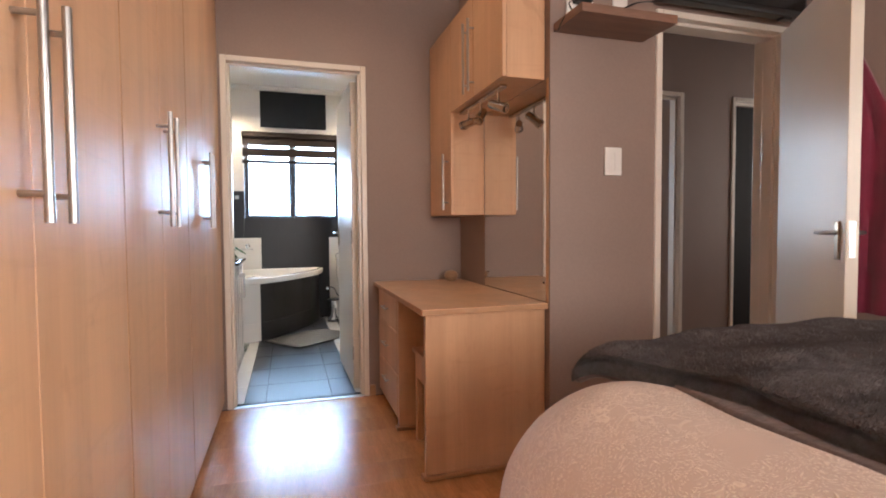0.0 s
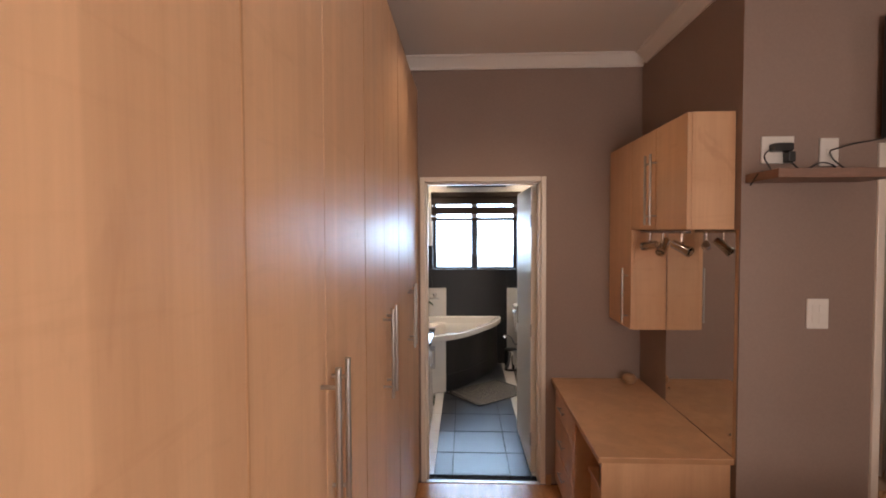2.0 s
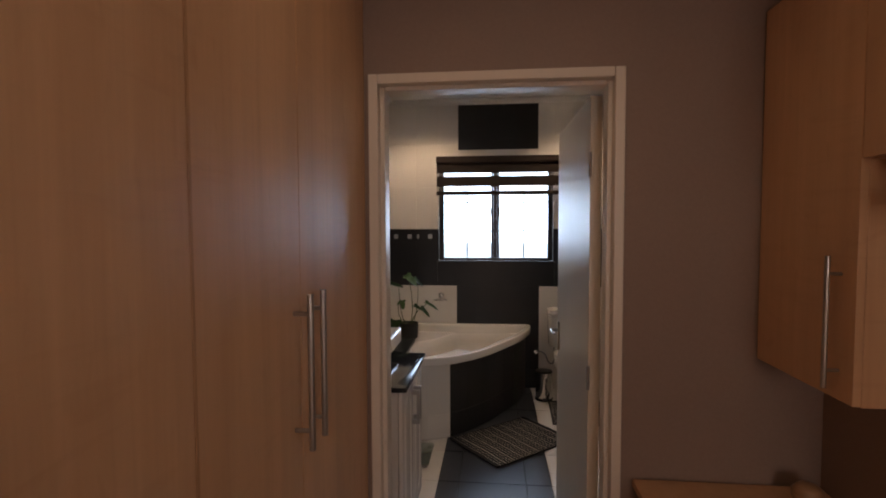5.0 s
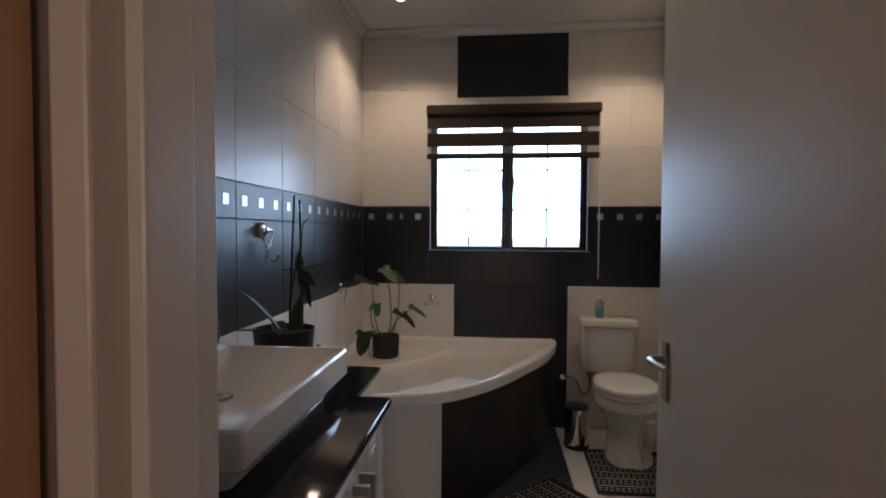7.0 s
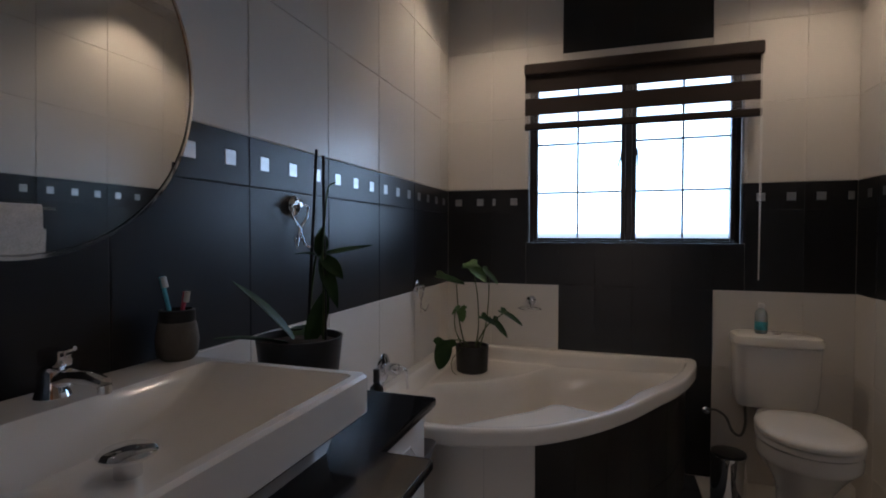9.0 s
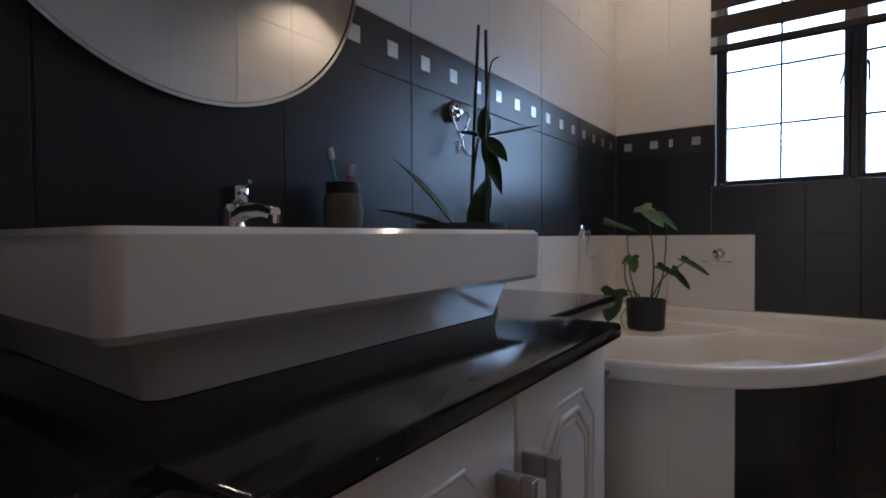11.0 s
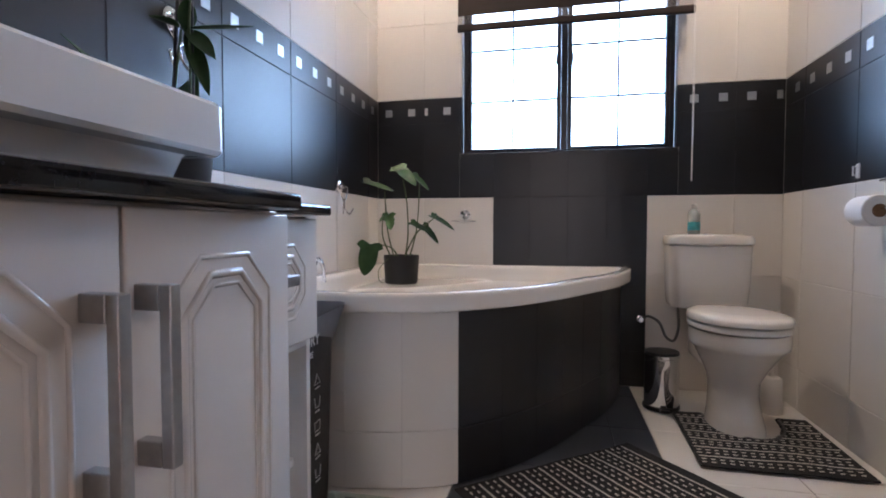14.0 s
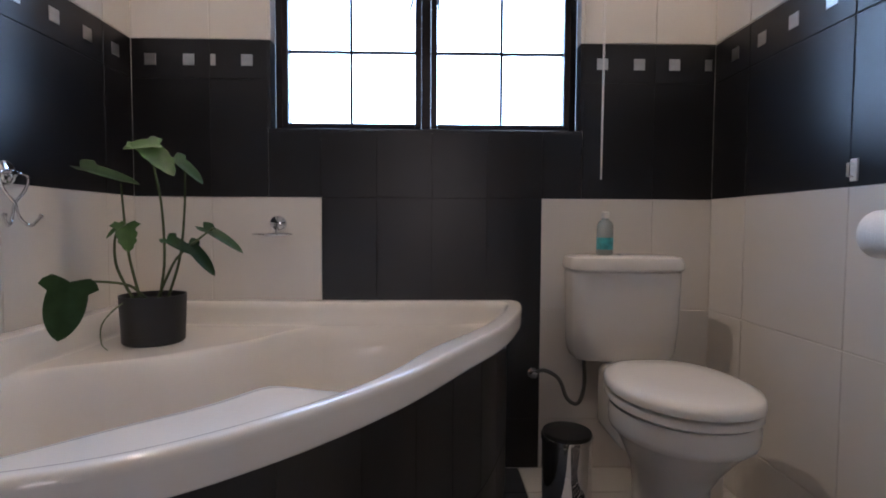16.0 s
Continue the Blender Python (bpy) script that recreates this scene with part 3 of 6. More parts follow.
part("body", lathe([(0.02, 0), (0.036, 0.008), (0.046, 0.03), (0.044, 0.048), (0.03, 0.064), (0.012, 0.069), (0, 0.069)], (1.42, -0.12, 0.756)), WOODBALL, t, "", 60)
structure("mirror_strip", box(1.5225, 1.5255, -1.246, -1.226, 0.757, 1.782), MAPLE_EDGE, "thin wooden strip edging the mirror", "trim")
t = thing("wall_mirror", (1.527, -0.85, 0.76), "frameless mirror fixed behind the dressing table", "mirror")
part("glass", box(1.5262, 1.5295, -1.224, -0.46, 0.759, 1.782, 0.001, 1), MIRROR, t)
for y in (-0.5, -1.19):
    part("screw", lathe([(0.0, 0.006), (0.006, 0.004), (0.008, 0.0)], (1.5195, y, 0.845), 12, "x"), CHROME, t, "chrome mirror screw")

# ---- bedroom: wall cabinets ----
t = thing("wall_cabinet", (1.42, -0.83, 1.783), "maple wall cabinet with two doors above the mirror", "cabinet")
part("body", box(1.336, 1.5255, -1.207, -0.4575, 1.783, 2.308, 0.0015), MAPLE, t)
for a, b, yh in ((-1.2055, -0.8345, -0.79 - 0.075), (-0.8315, -0.4585, -0.79)):
    d = part("door", box(1.316, 1.3355, a, b, 1.785, 2.306, 0.0015), MAPLE, t)
    part("edging", box(1.3152, 1.3159, a + 0.001, a + 0.004, 1.787, 2.304), MAPLE_EDGE, d)
    bar_handle(d, 1.316, yh + 0.02, 1.81, 2.175, (-1, 0, 0), 0.0065)
t = thing("wall_cabinet", (1.42, -0.23, 1.183), "tall narrow maple wall cabinet in the corner", "cabinet")
part("body", box(1.336, 1.5255, -0.456, -0.004, 1.183, 2.308, 0.0015), MAPLE, t)
d = part("door", box(1.316, 1.3355, -0.455, -0.006, 1.185, 2.306, 0.0015), MAPLE, t)
bar_handle(d, 1.316, -0.40, 1.215, 1.55, (-1, 0, 0), 0.0065)

# ---- spotlight bar under the wall cabinet ----
SPOT_METAL = mat("dull_chrome", (0.5, 0.48, 0.46), 0.12, 1.0, vary=0.1, scale=20)
t = thing("spotlight_bar", (1.37, -0.83, 1.783), "chrome bar with three swivelling spotlights under the cabinet", "spotlight")
part("bar", box(1.352, 1.388, -1.10, -0.50, 1.764, 1.7825, 0.006), SPOT_METAL, t)
for y, d in ((-1.03, (0.45, -0.75, -0.35)), (-0.80, (-0.5, -0.55, -0.6)), (-0.61, (-0.4, 0.85, -0.12))):
    a, d = Vector((1.37, y, 1.764)), Vector(d).normalized()
    head = part("stem", tube([a, a - Vector((0, 0, 0.05))], 0.0055, 10), SPOT_METAL, t, "", 40)
    c = a - Vector((0, 0, 0.07))
    part("knuckle", lathe([(0, -0.014), (0.01, -0.01), (0.013, 0), (0.01, 0.01), (0, 0.014)], a - Vector((0, 0, 0.052)), 14), SPOT_METAL, head, "", 60)
    part("spot_head", tube([c - d * 0.052, c - d * 0.046, c + d * 0.03], 0.02, 18, 0.0235), SPOT_METAL, head, "chrome spot head", 40)
    part("collar", tube([c + d * 0.0305, c + d * 0.05], 0.0265, 18), SPOT_METAL, head, "chrome collar", 40)
    part("bulb", tube([c + d * 0.0505, c + d * 0.056], 0.021, 14, 0.014), GLASS, head, "glass reflector bulb", 40)

# ---- pier wall: shelf, sockets, television ----
SHELF_WOOD = mat("walnut_veneer", (0.20, 0.105, 0.07), 0.4, vary=0.25, scale=3, stretch=(0.6, 6, 6), grain=0.2, grain_scale=30)
BLACK_PLASTIC = mat("black_plastic", (0.012, 0.012, 0.013), 0.35)
WHITE_PLASTIC = mat("white_plastic", (0.75, 0.72, 0.68), 0.35)
t = thing("wall_shelf", (1.77, PIER_Y, 1.985), "walnut floating shelf with cables on the pier wall", "shelf")
part("board", box(1.545, 2.02, PIER_Y - 0.235, PIER_Y - 0.001, 1.985, 2.022, 0.002), SHELF_WOOD, t)


def wall_plate(x0, x1, z0, z1, label, holes):
    p = thing("wall_socket", ((x0 + x1) / 2, PIER_Y, z0), label, "socket", "sockets on the pier wall")
    pl = part("plate", box(x0, x1, PIER_Y - 0.010, PIER_Y - 0.0005, z0, z1, 0.003), WHITE_PLASTIC, p)
    for cx, cz, w2, h2 in holes:
        part("rocker", box(cx - w2, cx + w2, PIER_Y - 0.0135, PIER_Y - 0.0102, cz - h2, cz + h2, 0.001), WHITE_PLASTIC, pl)
    return p


wall_plate(1.607, 1.745, 2.068, 2.185, "white double wall socket above the shelf", [(1.64, 2.16, 0.012, 0.008), (1.71, 2.16, 0.012, 0.008)])
wall_plate(1.853, 1.932, 2.055, 2.176, "white aerial wall socket above the shelf", [(1.892, 2.115, 0.014, 0.014)])
wall_plate(1.815, 1.906, 1.348, 1.48, "white four-rocker light switch on the pier wall", [(1.845, 1.437, 0.011, 0.017), (1.876, 1.437, 0.011, 0.017), (1.845, 1.391, 0.011, 0.017), (1.876, 1.391, 0.011, 0.017)])
t = thing("power_plug", (1.68, PIER_Y - 0.05, 2.09), "black plug-in power adapter with trailing cable", "adapter")
part("body", box(1.635, 1.715, PIER_Y - 0.06, PIER_Y - 0.0105, 2.115, 2.15, 0.006), BLACK_PLASTIC, t)
part("block", box(1.695, 1.725, PIER_Y - 0.055, PIER_Y - 0.0105, 2.07, 2.114, 0.005), BLACK_PLASTIC, t)


def cable(points, label):
    c = thing("cable", points[0], label, "cable")
    pts = [Vector(q) for q in points]
    smooth_pts = []
    for i in range(len(pts) - 1):
        a, b, c2, d = pts[max(i - 1, 0)], pts[i], pts[i + 1], pts[min(i + 2, len(pts) - 1)]
        for k in range(8):
            u = k / 8
            smooth_pts.append(0.5 * (2 * b + (c2 - a) * u + (2 * a - 5 * b + 4 * c2 - d) * u * u + (3 * b - a - 3 * c2 + d) * u ** 3))
    smooth_pts.append(pts[-1])
    part("lead", tube(smooth_pts, 0.0032, 6), BLACK_PLASTIC, c, "", 60)


PY = PIER_Y
cable([(1.635, PY - 0.03, 2.13), (1.59, PY - 0.06, 2.09), (1.60, PY - 0.09, 2.03), (1.55, PY - 0.10, 2.02), (1.535, PY - 0.06, 1.97)], "thin black cable hanging off the shelf")
cable([(1.715, PY - 0.04, 2.07), (1.74, PY - 0.08, 2.028), (1.80, PY - 0.09, 2.06), (1.86, PY - 0.08, 2.05), (1.91, PY - 0.05, 2.027), (1.99, PY - 0.06, 2.027)], "thin black cable lying on the shelf")
cable([(1.892, PY - 0.012, 2.115), (1.88, PY - 0.05, 2.08), (1.92, PY - 0.06, 2.04), (1.96, PY - 0.05, 2.03)], "thin black cable from the aerial socket")
cable([(1.892, PY - 0.012, 2.12), (1.95, PY - 0.06, 2.14), (2.06, PY - 0.06, 2.16), (2.16, PY - 0.06, 2.19)], "thin black cable leading to the television")
t = thing("television", (2.52, PY - 0.06, 2.16), "black flat television mounted above the hall door", "television")
part("bracket", box(2.40, 2.64, PY - 0.035, PY - 0.0005, 2.3, 2.5, 0.004), BLACK_PLASTIC, t)
tv = part("casing", box(2.08, 2.95, PY - 0.10, PY - 0.036, 2.165, 2.68, 0.01), BLACK_PLASTIC, t)
SCREEN = mat("black_screen_glass", (0.006, 0.006, 0.007), 0.08)
part("screen", box(2.105, 2.925, PY - 0.1025, PY - 0.1, 2.195, 2.655), SCREEN, tv, "glossy dark screen")
part("foot", box(2.80, 2.86, PY - 0.09, PY - 0.05, 2.152, 2.1655, 0.003), BLACK_PLASTIC, tv)

# ---- hall beyond the doorway ----
for k, span in enumerate(((1.65, 2.62, 0, 3.1), (3.317, 3.79, 0, 3.1), (4.6, 5.0, 0, 3.1), (2.62, 3.317, 2.135, 3.1), (3.79, 4.6, 2.135, 3.1))):
    structure("wall_hall_%d" % (k + 1), box(span[0], span[1], -0.1, -0.002, span[2], span[3]), TAUPE, "taupe painted far wall of the hall", "wall")
for x0, x1 in ((2.62, 3.317), (3.79, 4.6)):
    door_frame("door_frame_passage", x0, x1, -0.1, -0.004, 2.135, "cream painted frame of a door in the hall")
# near-black panels close the recess: an unlit opening's darkness put into their colour
UNLIT_ROOM = mat("unlit_room_dark", (0.010, 0.007, 0.006), 0.85, vary=0.3, scale=3, stretch=(5, 5, 0.6))
t = thing("unlit_room_panel", (4.2, -0.03, 0), "near-black panels standing in for an unlit opening off the hall", "cupboard")
part("carcass", box(3.842, 4.548, -0.03, -0.004, 0.0, 2.08), UNLIT_ROOM, t)
part("door", box(3.845, 4.19, -0.048, -0.031, 0.02, 2.06, 0.002), UNLIT_ROOM, t)
part("door", box(4.194, 4.545, -0.048, -0.031, 0.02, 2.06, 0.002), UNLIT_ROOM, t)

BRASS = mat("worn_brass", (0.34, 0.28, 0.21), 0.28, 1.0, vary=0.25, scale=30)


def lever_set(parent, x, y, z, out, along):
    """A lever handle on a long plate: out, the way the door's face looks; along, the way the lever points."""
    n, a, p = Vector(out), Vector(along), Vector((x, y, z))
    bm = bmesh.new()
    bmesh.ops.create_cube(bm, size=1)
    m = Matrix((a, n, Vector((0, 0, 1)))).transposed().to_4x4()
    bmesh.ops.transform(bm, verts=bm.verts, matrix=Matrix.Translation(p + n * 0.004) @ m @ Matrix.Diagonal((0.036, 0.008, 0.15, 1)))
    bmesh.ops.bevel(bm, geom=bm.edges[:], offset=0.003, segments=2, affect="EDGES", profile=0.5)
    pl = part("handle_plate", bm, BRASS, parent, "worn metal handle plate")
    q = p + Vector((0, 0, 0.03))
    part("lever", tube([q, q + n * 0.035, q + n * 0.046 + a * 0.012, q + n * 0.046 + a * 0.06, q + n * 0.04 + a * 0.11], 0.0095, 10, 0.007), STEEL, pl, "steel lever handle", 50)


def door_leaf(name, hinge, angle, width, z0, z1, label, face):
    """An open flush door: hinge place, the angle of its leaf in the plan, and its lever sets on both faces."""
    d = thing(name, (*hinge, z0), label, "door")
    u = Vector((math.cos(radians(angle)), math.sin(radians(angle)), 0))
    n = Vector((-u.y, u.x, 0))
    h = Vector((*hinge, 0))
    bm = box(0, width, -0.0215, 0.0215, z0, z1, 0.002)
    bmesh.ops.transform(bm, verts=bm.verts, matrix=Matrix.Translation(h) @ Matrix((u, n, Vector((0, 0, 1)))).transposed().to_4x4())
    leaf = part("leaf", bm, DOOR_PAINT, d)
    for k in (1, -1):
        q = h + u * (width - 0.062) + n * 0.0217 * k
        lever_set(leaf, q.x, q.y, 1.045, n * k, -u)
    e = h + u * (width + 0.0005)
    bm = box(0, 0.0015, -0.011, 0.011, 0.98, 1.12)
    bmesh.ops.transform(bm, verts=bm.verts, matrix=Matrix.Translation(e) @ Matrix((u, n, Vector((0, 0, 1)))).transposed().to_4x4())
    part("latch_plate", bm, STEEL, leaf, "steel latch plate")
    for z in (0.25, 1.05, 1.85):
        q = h - u * 0.006 + n * (0.022 * face)
        part("hinge", tube([q + Vector((0, 0, z - 0.045)), q + Vector((0, 0, z + 0.045))], 0.006, 8), STEEL, d, "steel butt hinge")
    return d


door_leaf("door_bathroom", (0.825, 0.178), 91.0, 0.81, 0.0, 2.1, "cream flush bathroom door standing open", 1)
door_leaf("door_passage", (3.29, 0.19), 46.0, 0.6, 0.006, 2.082, "cream flush door opening into a bright room", 1)
door_leaf("door_hall", (2.885, PIER_Y - 0.035), -124.5, 0.79, 0.006, 2.105, "cream flush bedroom door standing open", 1)

# ---- maroon dressing gown on the back of the bedroom door ----
MAROON = mat("maroon_towelling", (0.17, 0.006, 0.03), 0.85, vary=0.25, scale=8, bump=0.4, bump_scale=220, sheen=0.4)
t = thing("dressing_gown", (2.55, -1.90, 0.75), "maroon dressing gown hanging on the open door", "dressing gown")
U = Vector((math.cos(radians(-124.5)), math.sin(radians(-124.5)), 0))
OUT = Vector((-U.y, U.x, 0))
base = Vector((2.885, PIER_Y - 0.035, 0)) + U * 0.58 + OUT * 0.024
bm = bmesh.new()
prev = None
for k in range(25):
    v = k / 24
    z = 1.86 - 1.1 * v
    wide, deep = 0.03 + 0.15 * min(1, v * 3.2) ** 0.8, 0.022 + 0.07 * min(1, v * 2.5)
    now = []
    for j in range(40):
        a = 2 * math.pi * j / 40
        fold = 1 + 0.16 * math.sin(a * 7 + v * 2) * min(1, v * 3)
        now.append(bm.verts.new(base + U * (wide * math.cos(a) * fold) + OUT * (deep * (1 + math.sin(a) * fold)) + Vector((0, 0, z))))
    if prev:
        for j in range(40):
            bm.faces.new((prev[j], prev[(j + 1) % 40], now[(j + 1) % 40], now[j]))
    else:
        bm.faces.new(now)
    prev = now
bm.faces.new(prev)
bmesh.ops.recalc_face_normals(bm, faces=bm.faces)
part("body", bm, MAROON, t, "", 70)
part("hanging_loop", tube([base + OUT * 0.03 + Vector((0, 0, 1.855)), base + OUT * 0.03 + Vector((0, 0, 1.91)), base - OUT * 0.001 + Vector((0, 0, 1.91))], 0.005, 8), MAROON, t)

# ---- bed ----


def soft_box(x0, x1, y0, y1, z0, z1, r, step, rough, seed, freq=2.2):
    """A cushion-like block: rounded edges of radius r and gentle unevenness."""
    bm = bmesh.new()
    add_box(bm, x0, x1, y0, y1, z0, z1)
    cuts = max(2, int(max(x1 - x0, y1 - y0) / step))
    bmesh.ops.subdivide_edges(bm, edges=bm.edges[:], cuts=cuts, use_grid_fill=True)
    lo, hi = Vector((x0 + r, y0 + r, z0 + min(r, (z1 - z0) / 2))), Vector((x1 - r, y1 - r, z1 - min(r, (z1 - z0) / 2)))
    for v in bm.verts:
        c = Vector([min(max(v.co[i], lo[i]), hi[i]) for i in range(3)])
        d = v.co - c
        if d.length > 1e-6:
            k = Vector((d.x / r, d.y / r, d.z / min(r, (z1 - z0) / 2)))
            k = k.normalized()
            v.co = c + Vector((k.x * r, k.y * r, k.z * min(r, (z1 - z0) / 2)))
        n = noise.noise(v.co * freq + Vector((seed, 0, 0))) + 0.5 * noise.noise(v.co * freq * 2.7 + Vector((0, seed, 0)))
        v.co += d.normalized() * rough * n if d.length > 1e-6 else Vector((0, 0, rough * n))
    bmesh.ops.recalc_face_normals(bm, faces=bm.faces)
    return bm


def damask():
    """A pale woven cloth with a raised scrolling pattern."""
    m = mat("cream_damask", (0.60, 0.46, 0.36), 0.7, vary=0.08, scale=4, bump=0.0, sheen=0.25)
    n, link = m.node_tree.nodes, m.node_tree.links.new
    b = n["Principled BSDF"]
    tc = n.new("ShaderNodeTexCoord")
    warp = n.new("ShaderNodeTexNoise")
    warp.inputs["Scale"].default_value = 11
    link(tc.outputs["Object"], warp.inputs["Vector"])
    add = n.new("ShaderNodeMixRGB")
    add.blend_type = "ADD"
    add.inputs[0].default_value = 0.28
    link(tc.outputs["Object"], add.inputs[1])
    link(warp.outputs["Color"], add.inputs[2])
    vor = n.new("ShaderNodeTexVoronoi")
    vor.feature = "DISTANCE_TO_EDGE"
    vor.inputs["Scale"].default_value = 13
    link(add.outputs[0], vor.inputs["Vector"])
    vor2 = n.new("ShaderNodeTexVoronoi")
    vor2.inputs["Scale"].default_value = 120
    link(add.outputs[0], vor2.inputs["Vector"])
    mask = n.new("ShaderNodeTexNoise")
    mask.inputs["Scale"].default_value = 7
    link(tc.outputs["Object"], mask.inputs["Vector"])
    r1 = n.new("ShaderNodeMapRange")
    r1.inputs["From Min"].default_value, r1.inputs["From Max"].default_value = 0.012, 0.05
    r1.inputs["To Min"].default_value, r1.inputs["To Max"].default_value = 1, 0
    link(vor.outputs["Distance"], r1.inputs["Value"])
    r2 = n.new("ShaderNodeMapRange")
    r2.inputs["From Min"].default_value, r2.inputs["From Max"].default_value = 0.36, 0.47
    link(mask.outputs["Fac"], r2.inputs["Value"])
    r3 = n.new("ShaderNodeMapRange")
    r3.inputs["From Min"].default_value, r3.inputs["From Max"].default_value = 0.15, 0.5
    r3.inputs["To Min"].default_value, r3.inputs["To Max"].default_value = 1, 0
    link(vor2.outputs["Distance"], r3.inputs["Value"])
    mx = n.new("ShaderNodeMath")
    mx.operation = "MAXIMUM"
    ml = n.new("ShaderNodeMath")
    ml.operation = "MULTIPLY"
    link(r2.outputs[0], ml.inputs[0])
    link(r3.outputs[0], ml.inputs[1])
    m3 = n.new("ShaderNodeTexNoise")
    m3.inputs["Scale"].default_value = 4.5
    link(tc.outputs["Object"], m3.inputs["Vector"])
    r4 = n.new("ShaderNodeMapRange")
    r4.inputs["From Min"].default_value, r4.inputs["From Max"].default_value, r4.inputs["To Max"].default_value = 0.45, 0.65, 0.8
    link(m3.outputs["Fac"], r4.inputs["Value"])
    scroll = n.new("ShaderNodeMath")
    scroll.operation = "MULTIPLY"
    link(r1.outputs[0], scroll.inputs[0])
    link(r4.outputs[0], scroll.inputs[1])
    link(scroll.outputs[0], mx.inputs[0])
    link(ml.outputs[0], mx.inputs[1])
    mix = n.new("ShaderNodeMix")
    mix.data_type = "RGBA"
    mix.inputs["A"].default_value, mix.inputs["B"].default_value = (0.60, 0.455, 0.375, 1), (0.80, 0.66, 0.54, 1)
    link(mx.outputs[0], mix.inputs["Factor"])
    link(mix.outputs["Result"], b.inputs["Base Color"])
    bp = n.new("ShaderNodeBump")
    bp.inputs["Strength"].default_value, bp.inputs["Distance"].default_value = 0.6, 0.004
    link(mx.outputs[0], bp.inputs["Height"])
    link(bp.outputs[0], b.inputs["Normal"])
    return m


DAMASK = damask()
FUR = mat("dark_brown_plush", (0.12, 0.085, 0.077), 0.9, vary=0.25, scale=30, bump=0.8, bump_scale=90, sheen=0.25)
t = thing("bed", (1.9, -3.2, 0), "double bed with a cream damask duvet", "bed")
part("base", box(1.05, 2.85, -4.25, -2.3, 0.0, 0.3, 0.02), CREAM, t)
part("mattress", box(1.03, 2.87, -4.27, -2.28, 0.301, 0.56, 0.04), CREAM, t)
part("duvet", soft_box(0.80, 2.95, -4.35, -2.05, 0.06, 0.752, 0.36, 0.035, 0.014, 3.0), DAMASK, t, "cream damask duvet hanging over the sides", 180)
t = thing("fur_throw", (1.9, -2.6, 0.72), "dark brown plush throw folded across the bed", "blanket")
bm = soft_box(1.08, 3.02, -3.05, -2.14, 0.72, 0.797, 0.037, 0.02, 0.008, 8.0, 3.0)
for v in bm.verts:
    back = max(0, min(1, (-2.2 - v.co.y) / 0.22))
    v.co.x += (0.12 * back ** 0.7 + 0.012 * math.sin(v.co.y * 14)) * max(0, 1 - (v.co.x - 1.10) / 0.9)
    v.co.z += 0.022 * math.exp(-((v.co.x - 1.7) / 0.45) ** 2) - 0.04 * max(0, (1.2 - v.co.x) / 0.12) ** 2 * (1 - back) - 0.03 * max(0, (v.co.y + 2.2) / 0.06)
    v.co.z += 0.004 * math.sin(26 * (v.co.x * 0.55 + v.co.y) + 3 * noise.noise(v.co * 2.5)) + 0.006 * noise.noise(v.co * 9)
# the lower fold of the throw, a little proud of the upper one along its edge
fold = soft_box(1.20, 1.9, -3.04, -2.24, 0.735, 0.765, 0.015, 0.04, 0.004, 2.0, 3.0)
for v in fold.verts:
    v.co.x -= 0.035 * max(0, 1 - (v.co.x - 1.20) / 0.3) * max(0, min(1, (-2.3 - v.co.y) / 0.3))
pile = bmesh.new()
rng = random.Random(5)
for f in [f for f in bm.faces if f.normal.z > -0.3 and f.calc_center_median().y > -3.0 and len(f.verts) == 4]:
    for _ in range(18):
        a, b2 = rng.random(), rng.random()
        q = f.verts[0].co.lerp(f.verts[1].co, a).lerp(f.verts[3].co.lerp(f.verts[2].co, a), b2)
        turn = 0.9 * noise.noise(q * 6) + 0.7 * noise.noise(q * 28) - 2.2
        lean = Vector((math.cos(turn), math.sin(turn), 0.0)) * 0.007 + Vector((rng.uniform(-1, 1), rng.uniform(-1, 1), rng.uniform(-1, 1))) * 0.002 + f.normal * 0.006
        side = Vector((-lean.y, lean.x, 0)).normalized() * 0.0016
        pile.faces.new([pile.verts.new(q - side - lean * 0.2), pile.verts.new(q + side - lean * 0.2), pile.verts.new(q + lean)])
part("fold", fold, FUR, t, "folded lower layer", 180)
part("cloth", bm, FUR, t, "", 180)
tagged(part("soft_nap", pile, FUR, t, "short soft nap"), kind="stuff")

# ---- bathroom: corner bath ----
RIM_Z, LIP_Z = 0.624, 0.562
FRONT = [(-0.612, 1.925), (-0.36, 1.922), (-0.15, 1.935), (0.09, 2.01), (0.27, 2.155), (0.43, 2.36), (0.565, 2.6), (0.685, 2.825), (0.765, 3.055), (0.80, 3.2), (0.812, 3.327)]


def spline(ctrl, per=8):
    out = []
    for i in range(len(ctrl) - 1):
        a, b, c, d = [Vector(ctrl[min(max(j, 0), len(ctrl) - 1)]) for j in (i - 1, i, i + 1, i + 2)]
        for k in range(per):
            u = k / per
            out.append(0.5 * (2 * b + (c - a) * u + (2 * a - 5 * b + 4 * c - d) * u * u + (3 * b - a - 3 * c + d) * u ** 3))
    out.append(Vector(ctrl[-1]))
    return out


front = spline(FRONT)
outline = front + [Vector((-0.612, 3.327))]
MID = Vector((0.0, 2.72))


